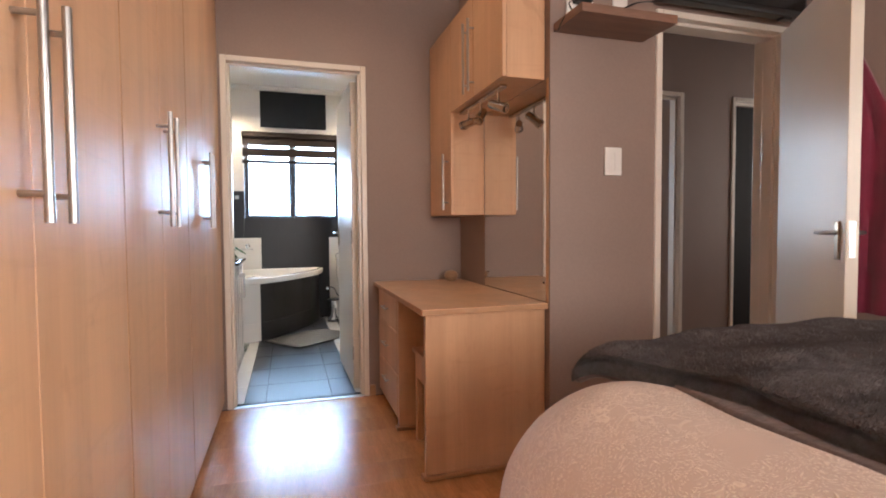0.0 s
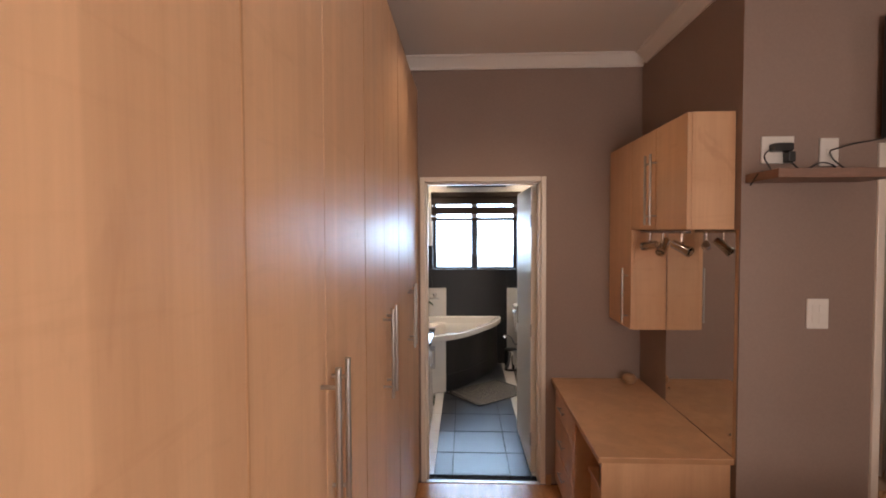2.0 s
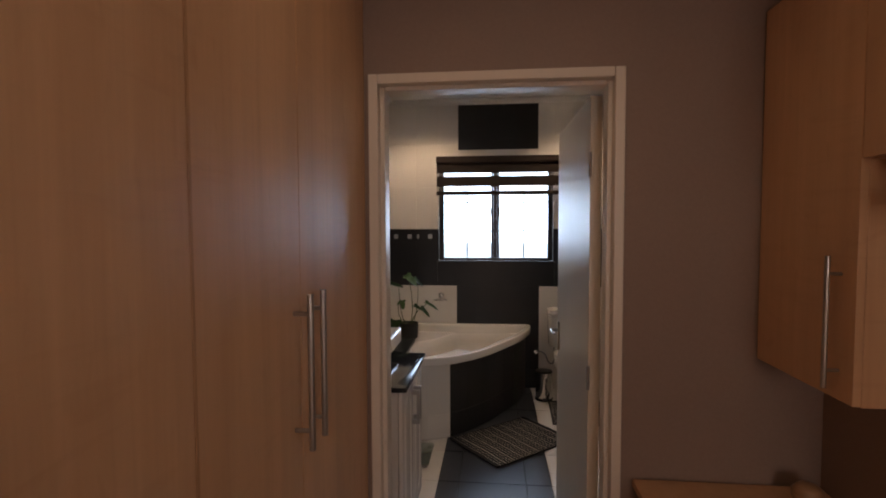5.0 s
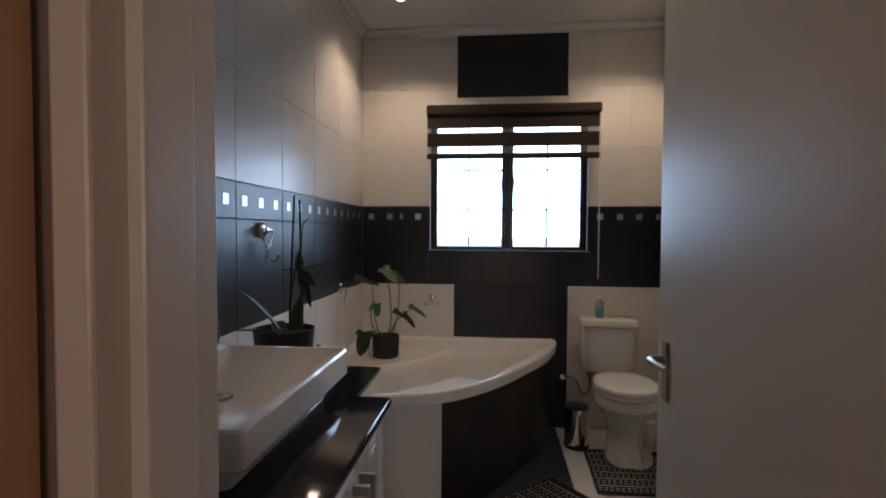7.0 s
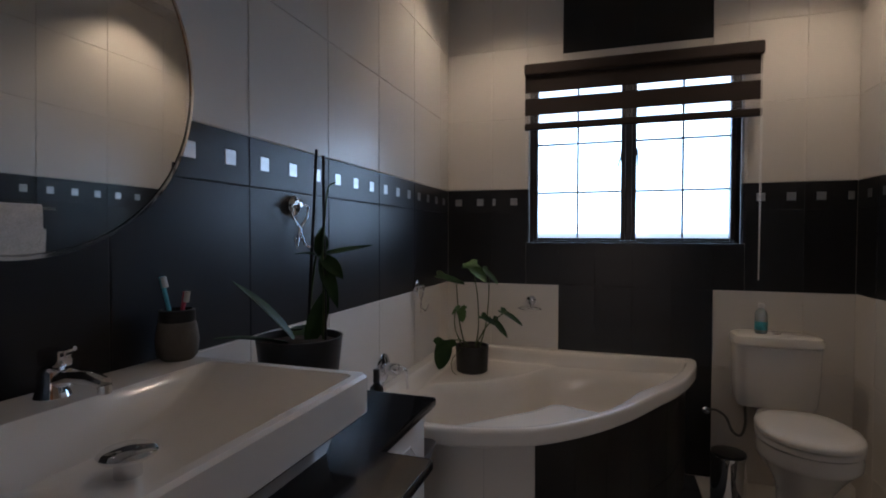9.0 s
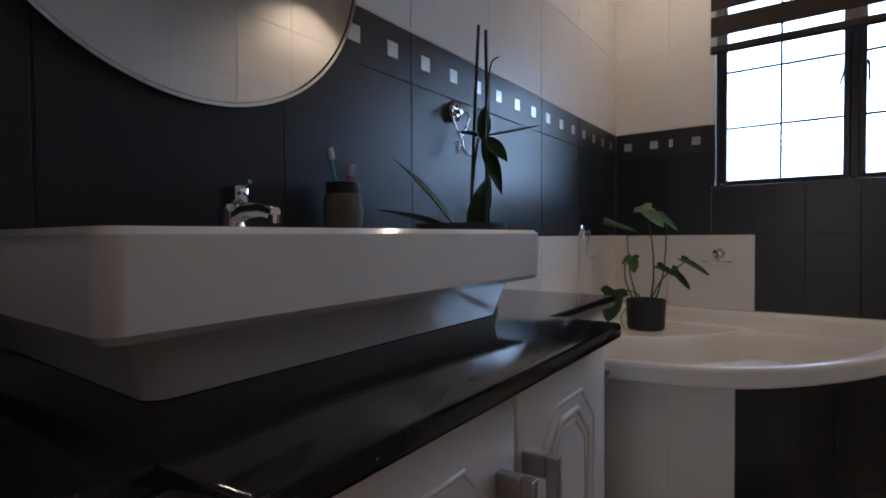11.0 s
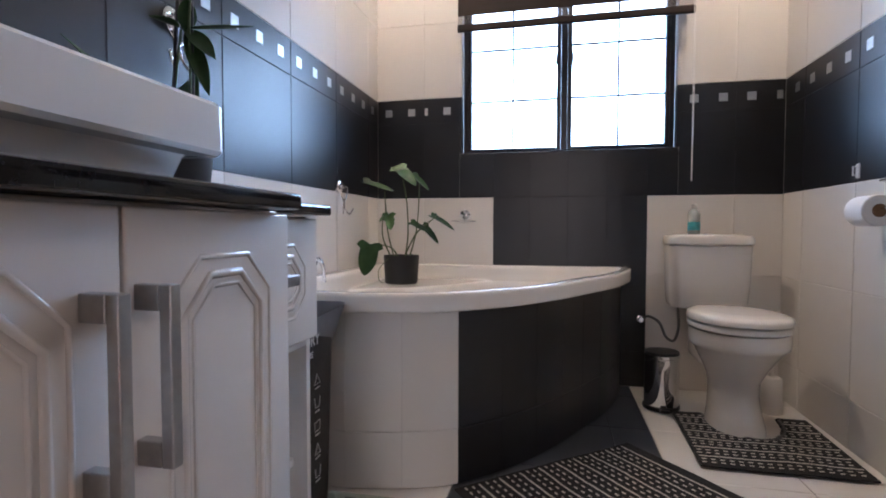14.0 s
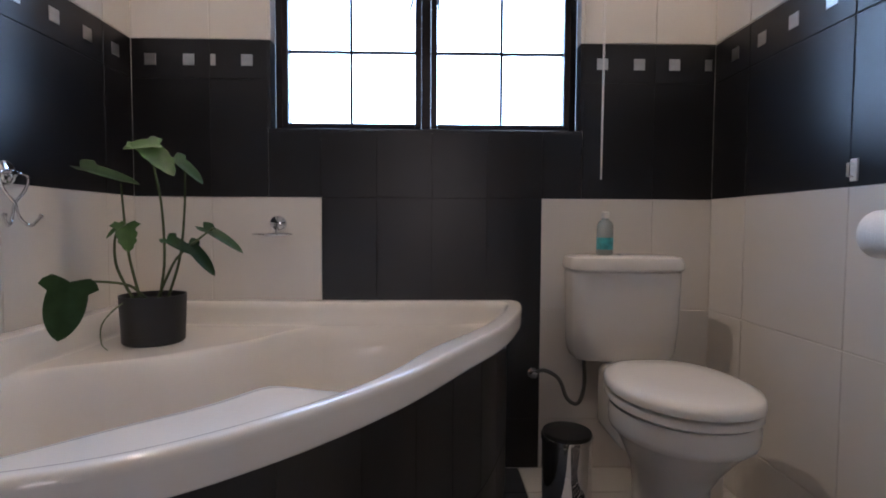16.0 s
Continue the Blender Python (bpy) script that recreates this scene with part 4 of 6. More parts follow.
def out_radius(a):
    """Distance from the bath's middle to its outline at angle a."""
    d = Vector((math.cos(a), math.sin(a)))
    best = 0
    for p, q in zip(outline, outline[1:] + outline[:1]):
        e = q - p
        det = d.x * -e.y + d.y * e.x
        if abs(det) < 1e-9:
            continue
        w = p - MID
        r = (w.x * -e.y + w.y * e.x) / det
        u = (d.x * w.y - d.y * w.x) / det
        if r > 0 and -1e-6 <= u <= 1 + 1e-6:
            best = max(best, r)
    return best


t = thing("bathtub", (0.0, 2.7, BF), "white acrylic corner bath with curved tiled front", "bathtub")
bm = bmesh.new()
N_RING = 144
rings = []
corner_angle = math.atan2(3.327 - MID.y, -0.612 - MID.x)
spans = []
for k in range(N_RING):
    a = 2 * math.pi * k / N_RING
    r = out_radius(a)
    d = Vector((math.cos(a), math.sin(a)))
    ahead = (a - math.radians(-70) + math.pi) % (2 * math.pi) - math.pi
    ri = r - 0.075 + 0.036 * math.exp(-(ahead / 0.75) ** 4)
    # shelf across the wall corner, moulded seat on the front side
    off = (a - corner_angle + math.pi) % (2 * math.pi) - math.pi
    r2 = ri - 0.022
    if abs(off) < 0.9:
        lo_r, hi_r = 0.0, r2
        for _ in range(24):
            m_r = (lo_r + hi_r) / 2
            if (MID + d * m_r - Vector((-0.618, 3.333))).length > 0.64:
                lo_r = m_r
            else:
                hi_r = m_r
        r2 = min(r2, max(lo_r, 0.16))
    seat = math.exp(-((ahead + 0.1) / 0.68) ** 4)
    spans.append([a, d, r, ri, r2 - 0.31 * seat, seat])
inner = [q[4] for q in spans]
for _ in range(10):
    inner = [0.25 * inner[k - 1] + 0.5 * inner[k] + 0.25 * inner[(k + 1) % N_RING] for k in range(N_RING)]
for k, (a, d, r, ri, _r, seat) in enumerate(spans):
    r2 = min(inner[k], ri - 0.024)
    col = []
    for rad, z in ((r - 0.05, LIP_Z), (r - 0.004, LIP_Z), (r - 0.0012, LIP_Z + 0.0015), (r, LIP_Z + 0.005), (r, LIP_Z + 0.012), (r, RIM_Z - 0.016), (r - 0.0006, RIM_Z - 0.009), (r - 0.004, RIM_Z - 0.003), (r - 0.01, RIM_Z), (r - 0.016, RIM_Z), (ri + 0.016, RIM_Z), (ri + 0.01, RIM_Z - 0.001), (ri + 0.002, RIM_Z - 0.008), (ri - 0.005, RIM_Z - 0.024), (ri - 0.014, RIM_Z - 0.066 + 0.022 * seat), (ri - 0.022, RIM_Z - 0.078 + 0.022 * seat), *[(ri - 0.022 + (min(r2 + 0.008, ri - 0.0235) - ri + 0.022) * f, RIM_Z - 0.079 - 0.004 * f + (0.022 - 0.002 * f) * seat) for f in (0.07, 0.5, 0.93, 1.0)], (min(r2 - 0.008, ri - 0.026), RIM_Z - 0.092 + 0.016 * seat), (r2 - 0.03, 0.47), (r2 - 0.05, 0.36), (r2 - 0.08, 0.27), (max(r2 - 0.15, 0.05), 0.22), (0.04, 0.205)):
        col.append(bm.verts.new((MID.x + d.x * max(rad, 0.03), MID.y + d.y * max(rad, 0.03), z)))
    rings.append(col)
for k in range(N_RING):
    a, b = rings[k], rings[(k + 1) % N_RING]
    for j in range(len(a) - 1):
        bm.faces.new((a[j], b[j], b[j + 1], a[j + 1]))
bm.faces.new([c[-1] for c in rings])
bmesh.ops.recalc_face_normals(bm, faces=bm.faces)
part("tub", bm, CERAMIC, t, "glossy white acrylic tub", 180)
drain_at = (0.05, 2.72, 0.206)
part("drain", lathe([(0.0, 0.006), (0.03, 0.005), (0.034, 0.0)], drain_at, 20), CHROME, t, "chrome bath waste", 50)

# curved front: a solid backing, then upright tiles in two rows
inset = []
for i, p in enumerate(front):
    q0, q1 = front[max(i - 1, 0)], front[min(i + 1, len(front) - 1)]
    e = (q1 - q0).normalized()
    inset.append(p + Vector((-e.y, e.x)) * 0.062)
lengths = [0.0]
for p, q in zip(inset, inset[1:]):
    lengths.append(lengths[-1] + (q - p).length)


def along(dist):
    for i in range(len(lengths) - 1):
        if lengths[i + 1] >= dist:
            f = (dist - lengths[i]) / max(1e-9, lengths[i + 1] - lengths[i])
            p = inset[i].lerp(inset[i + 1], f)
            e = (inset[i + 1] - inset[i]).normalized()
            return p, Vector((e.y, -e.x))
    e = (inset[-1] - inset[-2]).normalized()
    return inset[-1].copy(), Vector((e.y, -e.x))


bm = bmesh.new()
STEPS = 60
prev = None
for k in range(STEPS + 1):
    p, n = along(lengths[-1] * k / STEPS)
    now = [bm.verts.new((*(p + n * o), z)) for o, z in ((-0.01, BF), (0, BF), (0, LIP_Z + 0.004), (-0.01, LIP_Z + 0.004))]
    if prev:
        for j in range(4):
            bm.faces.new((prev[j], prev[(j + 1) % 4], now[(j + 1) % 4], now[j]))
    prev = now
bmesh.ops.recalc_face_normals(bm, faces=bm.faces)
apron = part("apron", bm, GROUT_BLACK, t, "grouted curved bath front", 50)
split = min(range(len(inset)), key=lambda i: (inset[i] - Vector((0.096, 2.088))).length)
SPLIT = lengths[split]


def apron_tile(s0, s1, z0, z1, material, gap):
    bm = bmesh.new()
    cols = []
    for k in range(5):
        p, n = along(s0 + gap + (s1 - s0 - 2 * gap) * k / 4)
        cols.append([bm.verts.new((*(p + n * o), z)) for o, z in ((0.0005, z0 + gap), (0.008, z0 + gap), (0.0095, z0 + gap + 0.0015), (0.0095, z1 - gap - 0.0015), (0.008, z1 - gap), (0.0005, z1 - gap))])
    for a, b in zip(cols, cols[1:]):
        for j in range(6):
            bm.faces.new((a[j], a[(j + 1) % 6], b[(j + 1) % 6], b[j]))
    bm.faces.new(cols[0][::-1])
    bm.faces.new(cols[-1])
    bmesh.ops.recalc_face_normals(bm, faces=bm.faces)
    part("tile", bm, material, apron, "", 40)


for z0, z1 in ((BF + 0.004, 0.165), (0.165, LIP_Z)):
    for a, b, count, m in ((0.0, SPLIT, 4, WHITE_TILE), (SPLIT, lengths[-1], 8, BLACK_TILE)):
        for k in range(count):
            apron_tile(a + (b - a) * k / count, a + (b - a) * (k + 1) / count, z0, z1, m, 0.0003 if m is WHITE_TILE else 0.0007)

# uneven white sealant where the rim meets the tiles, and along the joint between white and black
bead = []
for k in range(121):
    p, n = along(0.02 + (lengths[-1] - 0.04) * k / 120)
    w = 0.5 + noise.noise(Vector((k * 0.37, 0.0, 5.0)))
    bead.append((*(p + n * (0.0085 + 0.0015 * w)), LIP_Z - 0.0015 - 0.0025 * w))
part("sealant", tube(bead, 0.0034, 6), GROUT_WHITE, t, "uneven white sealant under the rim", 60)
p, n = along(SPLIT)
part("joint", tube([(*(p + n * 0.0085), BF + 0.01), (*(p + n * 0.0085), LIP_Z - 0.006)], 0.0018, 6), GROUT_WHITE, t, "white joint", 60)

# bath mixer, hooks, soap dish
t = thing("bath_mixer", (BX0, 2.355, 0.63), "chrome single lever bath mixer on the tiled wall", "tap")
part("rose", lathe([(0.067, 0.0), (0.067, 0.004), (0.057, 0.011), (0.026, 0.016), (0.024, 0.05), (0.0, 0.05)], (BX0 + 0.001, 2.355, 0.692), 32, "x"), CHROME, t, "", 40)
part("cartridge", lathe([(0.027, 0.015), (0.027, 0.074), (0.021, 0.083), (0, 0.085)], (BX0, 2.355, 0.692), 24, "x"), CHROME, t, "", 40)
part("lever", tube([(BX0 + 0.07, 2.356, 0.70), (BX0 + 0.096, 2.36, 0.70), (BX0 + 0.108, 2.364, 0.688), (BX0 + 0.113, 2.366, 0.66), (BX0 + 0.117, 2.368, 0.605)], 0.0105, 12, 0.006), CHROME, t, "", 60)


def robe_hook(y, z):
    h = thing("robe_hook", (BX0, y, z), "chrome double robe hook on the tiled wall", "hook", "chrome robe hooks")
    part("rose", lathe([(0.032, 0.0), (0.032, 0.014), (0.025, 0.02), (0.01, 0.022), (0.01, 0.036), (0, 0.038)], (BX0 + 0.001, y, z), 28, "x"), CHROME, h, "", 40)
    for side in (-1, 1):
        pts = [(0.03, 0.006, 0.004), (0.034, 0.044, -0.004), (0.034, 0.034, -0.042), (0.034, 0.0, -0.078), (0.036, -0.012, -0.114), (0.045, -0.036, -0.134), (0.055, -0.058, -0.108)]
        pts = [Vector((*q,)) for q in spline([(BX0 + a, y + side * b2, z + c2) for a, b2, c2 in pts], 6)]
        hk = part("prong", tube(pts, 0.0042, 8), CHROME, h, "", 60)
        part("knob", lathe([(0, -0.006), (0.005, -0.004), (0.006, 0), (0.005, 0.004), (0, 0.006)], pts[-1], 10), CHROME, hk, "", 60)


robe_hook(1.665, 1.392)
robe_hook(2.755, 1.03)
t = thing("soap_dish", (-0.088, BY1, 0.86), "chrome wire soap dish on the tiled wall", "soap dish")
part("rose", lathe([(0.03, 0.0), (0.03, -0.012), (0.02, -0.02), (0, -0.022)], (-0.088, BY1 - 0.001, 0.905), 24, "y"), CHROME, t, "", 40)
part("arm", tube([(-0.088, BY1 - 0.018, 0.905), (-0.088, BY1 - 0.03, 0.885), (-0.088, BY1 - 0.035, 0.87)], 0.004, 8), CHROME, t)
part("wire_rim", tube([(-0.088 + 0.07 * math.cos(a), 3.255 + 0.05 * math.sin(a), 0.868) for a in [2 * math.pi * k / 32 for k in range(32)]], 0.003, 8, closed=True), CHROME, t)
for k in range(5):
    y = 3.22 + 0.0175 * k
    hw = 0.07 * math.sqrt(max(0.05, 1 - ((y - 3.255) / 0.05) ** 2))
    part("wire", tube([(-0.088 - hw, y, 0.866), (-0.088, y, 0.861), (-0.088 + hw, y, 0.866)], 0.0018, 6), CHROME, t)

# ---- vanity ----
CT0, CT1 = 0.85, 0.874


def panel_door(name, parent, x, y0, y1, z0, z1, label=""):
    """A white door facing +x with a moulded panel whose upper corners are cut."""
    d = part(name, box(x - 0.018, x, y0, y1, z0, z1, 0.004, 3), VANITY, parent, label, 40)
    w, h = y1 - y0, z1 - z0
    m = min(0.055, w * 0.2)
    for inset_by, r, out in ((m, 0.0045, -0.0022), (m + 0.022, 0.006, -0.002), (m + 0.036, 0.003, -0.001)):
        a, b, c, e = y0 + inset_by, y1 - inset_by, z0 + inset_by, z1 - inset_by
        cut = min(0.05, (b - a) * 0.3, (e - c) * 0.3)
        pts = [(x + out, a, c + cut), (x + out, a, e - cut), (x + out, a + cut, e), (x + out, b - cut, e), (x + out, b, e - cut), (x + out, b, c + cut), (x + out, b - cut, c), (x + out, a + cut, c)]
        part("moulding", tube(pts, r, 8, closed=True), VANITY, d, "", 60)
    return d


def d_handle(parent, x, y, z0, z1, r=0.0068, out=0.036):
    bm = boxes((x + out - r, x + out + r, y - r, y + r, z0, z1), (x + 0.0005, x + out - r - 0.0003, y - r, y + r, z1 - 0.026, z1), (x + 0.0005, x + out - r - 0.0003, y - r, y + r, z0, z0 + 0.026))
    bmesh.ops.bevel(bm, geom=bm.edges[:], offset=0.0015, segments=2, affect="EDGES", profile=0.5)
    part("handle", bm, SATIN, parent, "satin nickel bow handle")


SATIN = mat("satin_nickel", (0.42, 0.41, 0.4), 0.36, 1.0, grain=0.1, grain_scale=90)
t = thing("vanity_cabinet", (-0.3, 0.85, BF), "white bow-fronted vanity cabinet with moulded doors", "vanity")
part("plinth", boxes((-0.61, -0.06, 0.55, 1.165, BF, 0.05), (-0.61, -0.15, 1.1655, 1.478, BF, 0.05)), VANITY, t)
part("body", box(-0.61, 0.001, 0.538, 1.17, 0.0505, CT0 - 0.001, 0.002), VANITY, t)
d = panel_door("door", t, 0.02, 0.556, 0.862, 0.06, CT0 - 0.006)
d_handle(d, 0.02, 0.822, 0.584, 0.766)
d = panel_door("door", t, 0.02, 0.866, 1.168, 0.06, CT0 - 0.006)
d_handle(d, 0.02, 0.881, 0.588, 0.768)
part("side_body", box(-0.61, -0.077, 0.18, 0.5375, 0.600, CT0 - 0.001, 0.002), VANITY, t)
panel_door("drawer", t, -0.058, 0.185, 0.535, 0.608, CT0 - 0.006)
for nm, q in (("back_panel", (-0.61, -0.595, 1.171, 1.479, 0.0505, CT0 - 0.001)), ("side_panel", (-0.5945, -0.107, 1.171, 1.187, 0.0505, CT0 - 0.001)), ("side_panel", (-0.5945, -0.107, 1.463, 1.479, 0.0505, CT0 - 0.001)), ("shelf", (-0.5945, -0.107, 1.1875, 1.4625, 0.0505, 0.066)), ("shelf", (-0.5945, -0.107, 1.1875, 1.4625, 0.57, 0.586)), ("shelf", (-0.5945, -0.14, 1.1875, 1.4625, 0.30, 0.318))):
    part(nm, box(*q, 0.001), VANITY, t)
d = panel_door("drawer", t, -0.089, 1.172, 1.481, 0.588, CT0 - 0.006)
part("handle", box(-0.0885, -0.065, 1.305, 1.362, 0.712, 0.734, 0.003), SATIN, d, "satin nickel drawer knob")
for z in (0.43, 0.47, 0.2, 0.24):
    part("peg_hole", lathe([(0.0, -0.0006), (0.003, -0.0005)], (-0.2, 1.463, z), 8, "y"), BLACK_PLASTIC, t)
t = thing("granite_worktop", (-0.3, 0.85, CT0), "polished black granite worktop stepping forward at its middle", "worktop")
bm = prism([(-0.612, 0.176), (-0.04, 0.176), (-0.04, 0.51), (0.044, 0.516), (0.048, 0.521), (0.048, 1.157), (0.042, 1.163), (-0.066, 1.163), (-0.066, 1.503), (-0.072, 1.509), (-0.612, 1.509)], CT0, CT1, 0.006)
part("slab", bm, GRANITE, t, "", 40)

# basin: a rectangular trough on a tapered foot
t = thing("basin", (-0.36, 0.86, CT1), "white ceramic rectangular basin standing on the worktop", "basin")
BX, BY, BT = (-0.60, -0.097), (0.503, 1.186), 1.019
bm = bmesh.new()


def round_rect(x0, x1, y0, y1, r, z, n=6):
    pts = []
    for cx, cy, a0 in ((x1 - r, y1 - r, 0), (x0 + r, y1 - r, 90), (x0 + r, y0 + r, 180), (x1 - r, y0 + r, 270)):
        for k in range(n + 1):
            a = radians(a0 + 90 * k / n)
            pts.append((cx + r * math.cos(a), cy + r * math.sin(a), z))
    return pts


levels = [(BX[0] + 0.02, BX[1] - 0.058, BY[0] + 0.055, BY[1] - 0.055, 0.02, CT1 + 0.001), (BX[0] + 0.015, BX[1] - 0.042, BY[0] + 0.038, BY[1] - 0.038, 0.02, 0.931), (BX[0] + 0.015, BX[1] - 0.038, BY[0] + 0.034, BY[1] - 0.034, 0.02, 0.935), (BX[0] + 0.005, BX[1] - 0.006, BY[0] + 0.005, BY[1] - 0.005, 0.016, 0.936), (BX[0], BX[1], BY[0], BY[1], 0.018, 0.943), (BX[0], BX[1], BY[0], BY[1], 0.018, BT - 0.006), (BX[0] + 0.006, BX[1] - 0.006, BY[0] + 0.006, BY[1] - 0.006, 0.016, BT), (BX[0] + 0.125, BX[1] - 0.022, BY[0] + 0.025, BY[1] - 0.025, 0.02, BT), (BX[0] + 0.130, BX[1] - 0.027, BY[0] + 0.03, BY[1] - 0.03, 0.02, BT - 0.005), (BX[0] + 0.140, BX[1] - 0.036, BY[0] + 0.10, BY[1] - 0.11, 0.03, BT - 0.05), (BX[0] + 0.155, BX[1] - 0.05, BY[0] + 0.22, BY[1] - 0.23, 0.04, BT - 0.092), (BX[0] + 0.18, BX[1] - 0.075, BY[0] + 0.27, BY[1] - 0.28, 0.04, BT - 0.1)]
prev = None
for lv in levels:
    now = [bm.verts.new(p) for p in round_rect(*lv)]
    if prev:
        for j in range(len(now)):
            bm.faces.new((prev[j], prev[(j + 1) % len(now)], now[(j + 1) % len(now)], now[j]))
    else:
        bm.faces.new(now[::-1])
    prev = now
bm.faces.new(prev)
part("bowl", bm, CERAMIC, t, "", 35)
dr = part("pop_up_waste", lathe([(0.02, 0.001), (0.02, 0.03), (0.04, 0.032), (0.043, 0.038), (0.036, 0.044), (0, 0.048)], (-0.35, 0.855, BT - 0.1), 28), CHROME, t, "chrome pop-up waste raised", 40)
t = thing("basin_tap", (-0.545, 0.876, BT), "chrome single lever tap standing on the basin", "tap")
part("body", lathe([(0.028, 0.0), (0.026, 0.006), (0.022, 0.02), (0.022, 0.042), (0.016, 0.05), (0, 0.051)], (-0.545, 0.876, BT), 24), CHROME, t, "", 40)
part("spout", tube([(-0.54, 0.876, BT + 0.025), (-0.50, 0.878, BT + 0.038), (-0.46, 0.88, BT + 0.038), (-0.43, 0.882, BT + 0.03)], 0.015, 14, 0.011), CHROME, t, "", 60)
part("aerator", lathe([(0.011, 0.0), (0.011, 0.014), (0, 0.014)], (-0.432, 0.882, BT + 0.014), 16), CHROME, t, "", 40)
part("lever", box(-0.565, -0.512, 0.862, 0.89, BT + 0.0515, BT + 0.082, 0.006), CHROME, t, "chrome lever block", 40)
part("lever_pin", tube([(-0.515, 0.876, BT + 0.079), (-0.49, 0.876, BT + 0.086)], 0.004, 8), CHROME, t)
STONEWARE = mat("grey_brown_stoneware", (0.12, 0.105, 0.09), 0.75, vary=0.2, scale=20, bump=0.3, bump_scale=120)
t = thing("toothbrush_cup", (-0.555, 1.15, BT), "grey stoneware toothbrush cup standing on the basin", "cup")
part("body", lathe([(0.032, 0.0), (0.041, 0.01), (0.045, 0.045), (0.04, 0.08), (0.036, 0.085), (0.028, 0.085), (0.03, 0.03), (0, 0.03)], (-0.555, 1.15, BT), 28), STONEWARE, t, "", 50)
part("collar", lathe([(0.036, 0.084), (0.038, 0.089), (0.037, 0.11), (0.031, 0.112), (0.029, 0.086)], (-0.555, 1.15, BT), 28), BLACK_PLASTIC, t, "black collar", 50)
for nm, dx, dy, top, m_col in (("toothbrush", -0.018, -0.025, 0.185, (0.08, 0.42, 0.5)), ("toothbrush", 0.012, 0.012, 0.15, (0.62, 0.06, 0.09))):
    b = thing(nm, (-0.555, 1.15, BT + 0.03), "plastic toothbrush leaning in the stoneware cup", "toothbrush", "toothbrushes in the cup")
    a0, a1 = Vector((-0.555, 1.15, BT + 0.032)), Vector((-0.555 + dx, 1.15 + dy, BT + top))
    BRUSH = mat("brush_plastic", m_col, 0.35)
    part("shaft", tube([a0, a0.lerp(a1, 0.5), a0.lerp(a1, 0.85), a1], 0.004, 8, 0.005), BRUSH, b)
    hd = (a1 - a0).normalized()
    part("bristles", tube([a1 - hd * 0.024 + Vector((0.006, 0, 0)), a1 + Vector((0.006, 0, 0))], 0.006, 8), WHITE_PLASTIC, b)
BOTTLE_BLACK = mat("black_glass_bottle", (0.01, 0.009, 0.01), 0.1)
t = thing("lotion_bottle", (-0.472, 1.99, RIM_Z), "small black bottle with a printed label on the bath rim", "bottle")
part("body", lathe([(0.024, 0.0), (0.027, 0.004), (0.027, 0.085), (0.024, 0.1), (0.013, 0.112), (0.011, 0.118), (0, 0.118)], (-0.472, 1.99, RIM_Z), 24), BOTTLE_BLACK, t, "", 50)
part("cap", lathe([(0.012, 0.1185), (0.013, 0.122), (0.012, 0.168), (0, 0.169)], (-0.472, 1.99, RIM_Z), 20), BLACK_PLASTIC, t, "", 50)
part("label", lathe([(0.0274, 0.03), (0.0274, 0.034)], (-0.472, 1.99, RIM_Z), 24), WHITE_PLASTIC, t)
rng = random.Random(3)
for z in (0.06, 0.067, 0.074):
    for k in range(7):
        a = radians(-80 + 22 * k + rng.uniform(-4, 4))
        part("print", tube([(-0.472 + 0.0272 * math.cos(a), 1.99 + 0.0272 * math.sin(a), RIM_Z + z), (-0.472 + 0.0272 * math.cos(a + 0.2), 1.99 + 0.0272 * math.sin(a + 0.2), RIM_Z + z)], 0.0018, 5), WHITE_PLASTIC, t)

# round mirror over the basin
t = thing("round_mirror", (BX0 + 0.012, 0.87, 1.27), "large round mirror with a thin chrome rim", "mirror")
MC, MR = (BX0, 0.855, 1.64), 0.385
part("glass", lathe([(0, 0.016), (MR - 0.006, 0.016), (MR - 0.003, 0.013), (MR - 0.003, 0.004), (0, 0.004)], MC, 96, "x"), MIRROR, t, "", 30)
part("rim", lathe([(MR - 0.002, 0.003), (MR + 0.004, 0.003), (MR + 0.004, 0.019), (MR - 0.002, 0.019), (MR - 0.002, 0.003)], MC, 96, "x"), CHROME, t, "thin chrome rim", 30)

t.rotation_euler = (0, radians(0.7), 0)

# ---- plants ----


def leaf_material(name, colour, dark):
    return mat(name, colour, 0.46, vary=0.35, scale=18, tint=dark, bump=0.1, bump_scale=30)


LEAF = leaf_material("green_leaf", (0.055, 0.13, 0.03), (0.03, 0.07, 0.018))
LEAF_DARK = leaf_material("dark_green_leaf", (0.025, 0.06, 0.02), (0.014, 0.035, 0.012))
STEM = mat("green_stem", (0.06, 0.09, 0.03), 0.5, vary=0.3, scale=20)
LEAF_DARK.node_tree.nodes["Principled BSDF"].inputs["Specular IOR Level"].default_value = 0.2
SOIL = mat("potting_soil", (0.03, 0.018, 0.012), 0.95, vary=0.5, scale=60, bump=1.0, bump_scale=80)
POT_BLACK = mat("matt_black_pot", (0.013, 0.013, 0.014), 0.5, vary=0.2, scale=10)
POT_GREY = mat("dark_grey_pot", (0.03, 0.03, 0.032), 0.45, vary=0.2, scale=10)


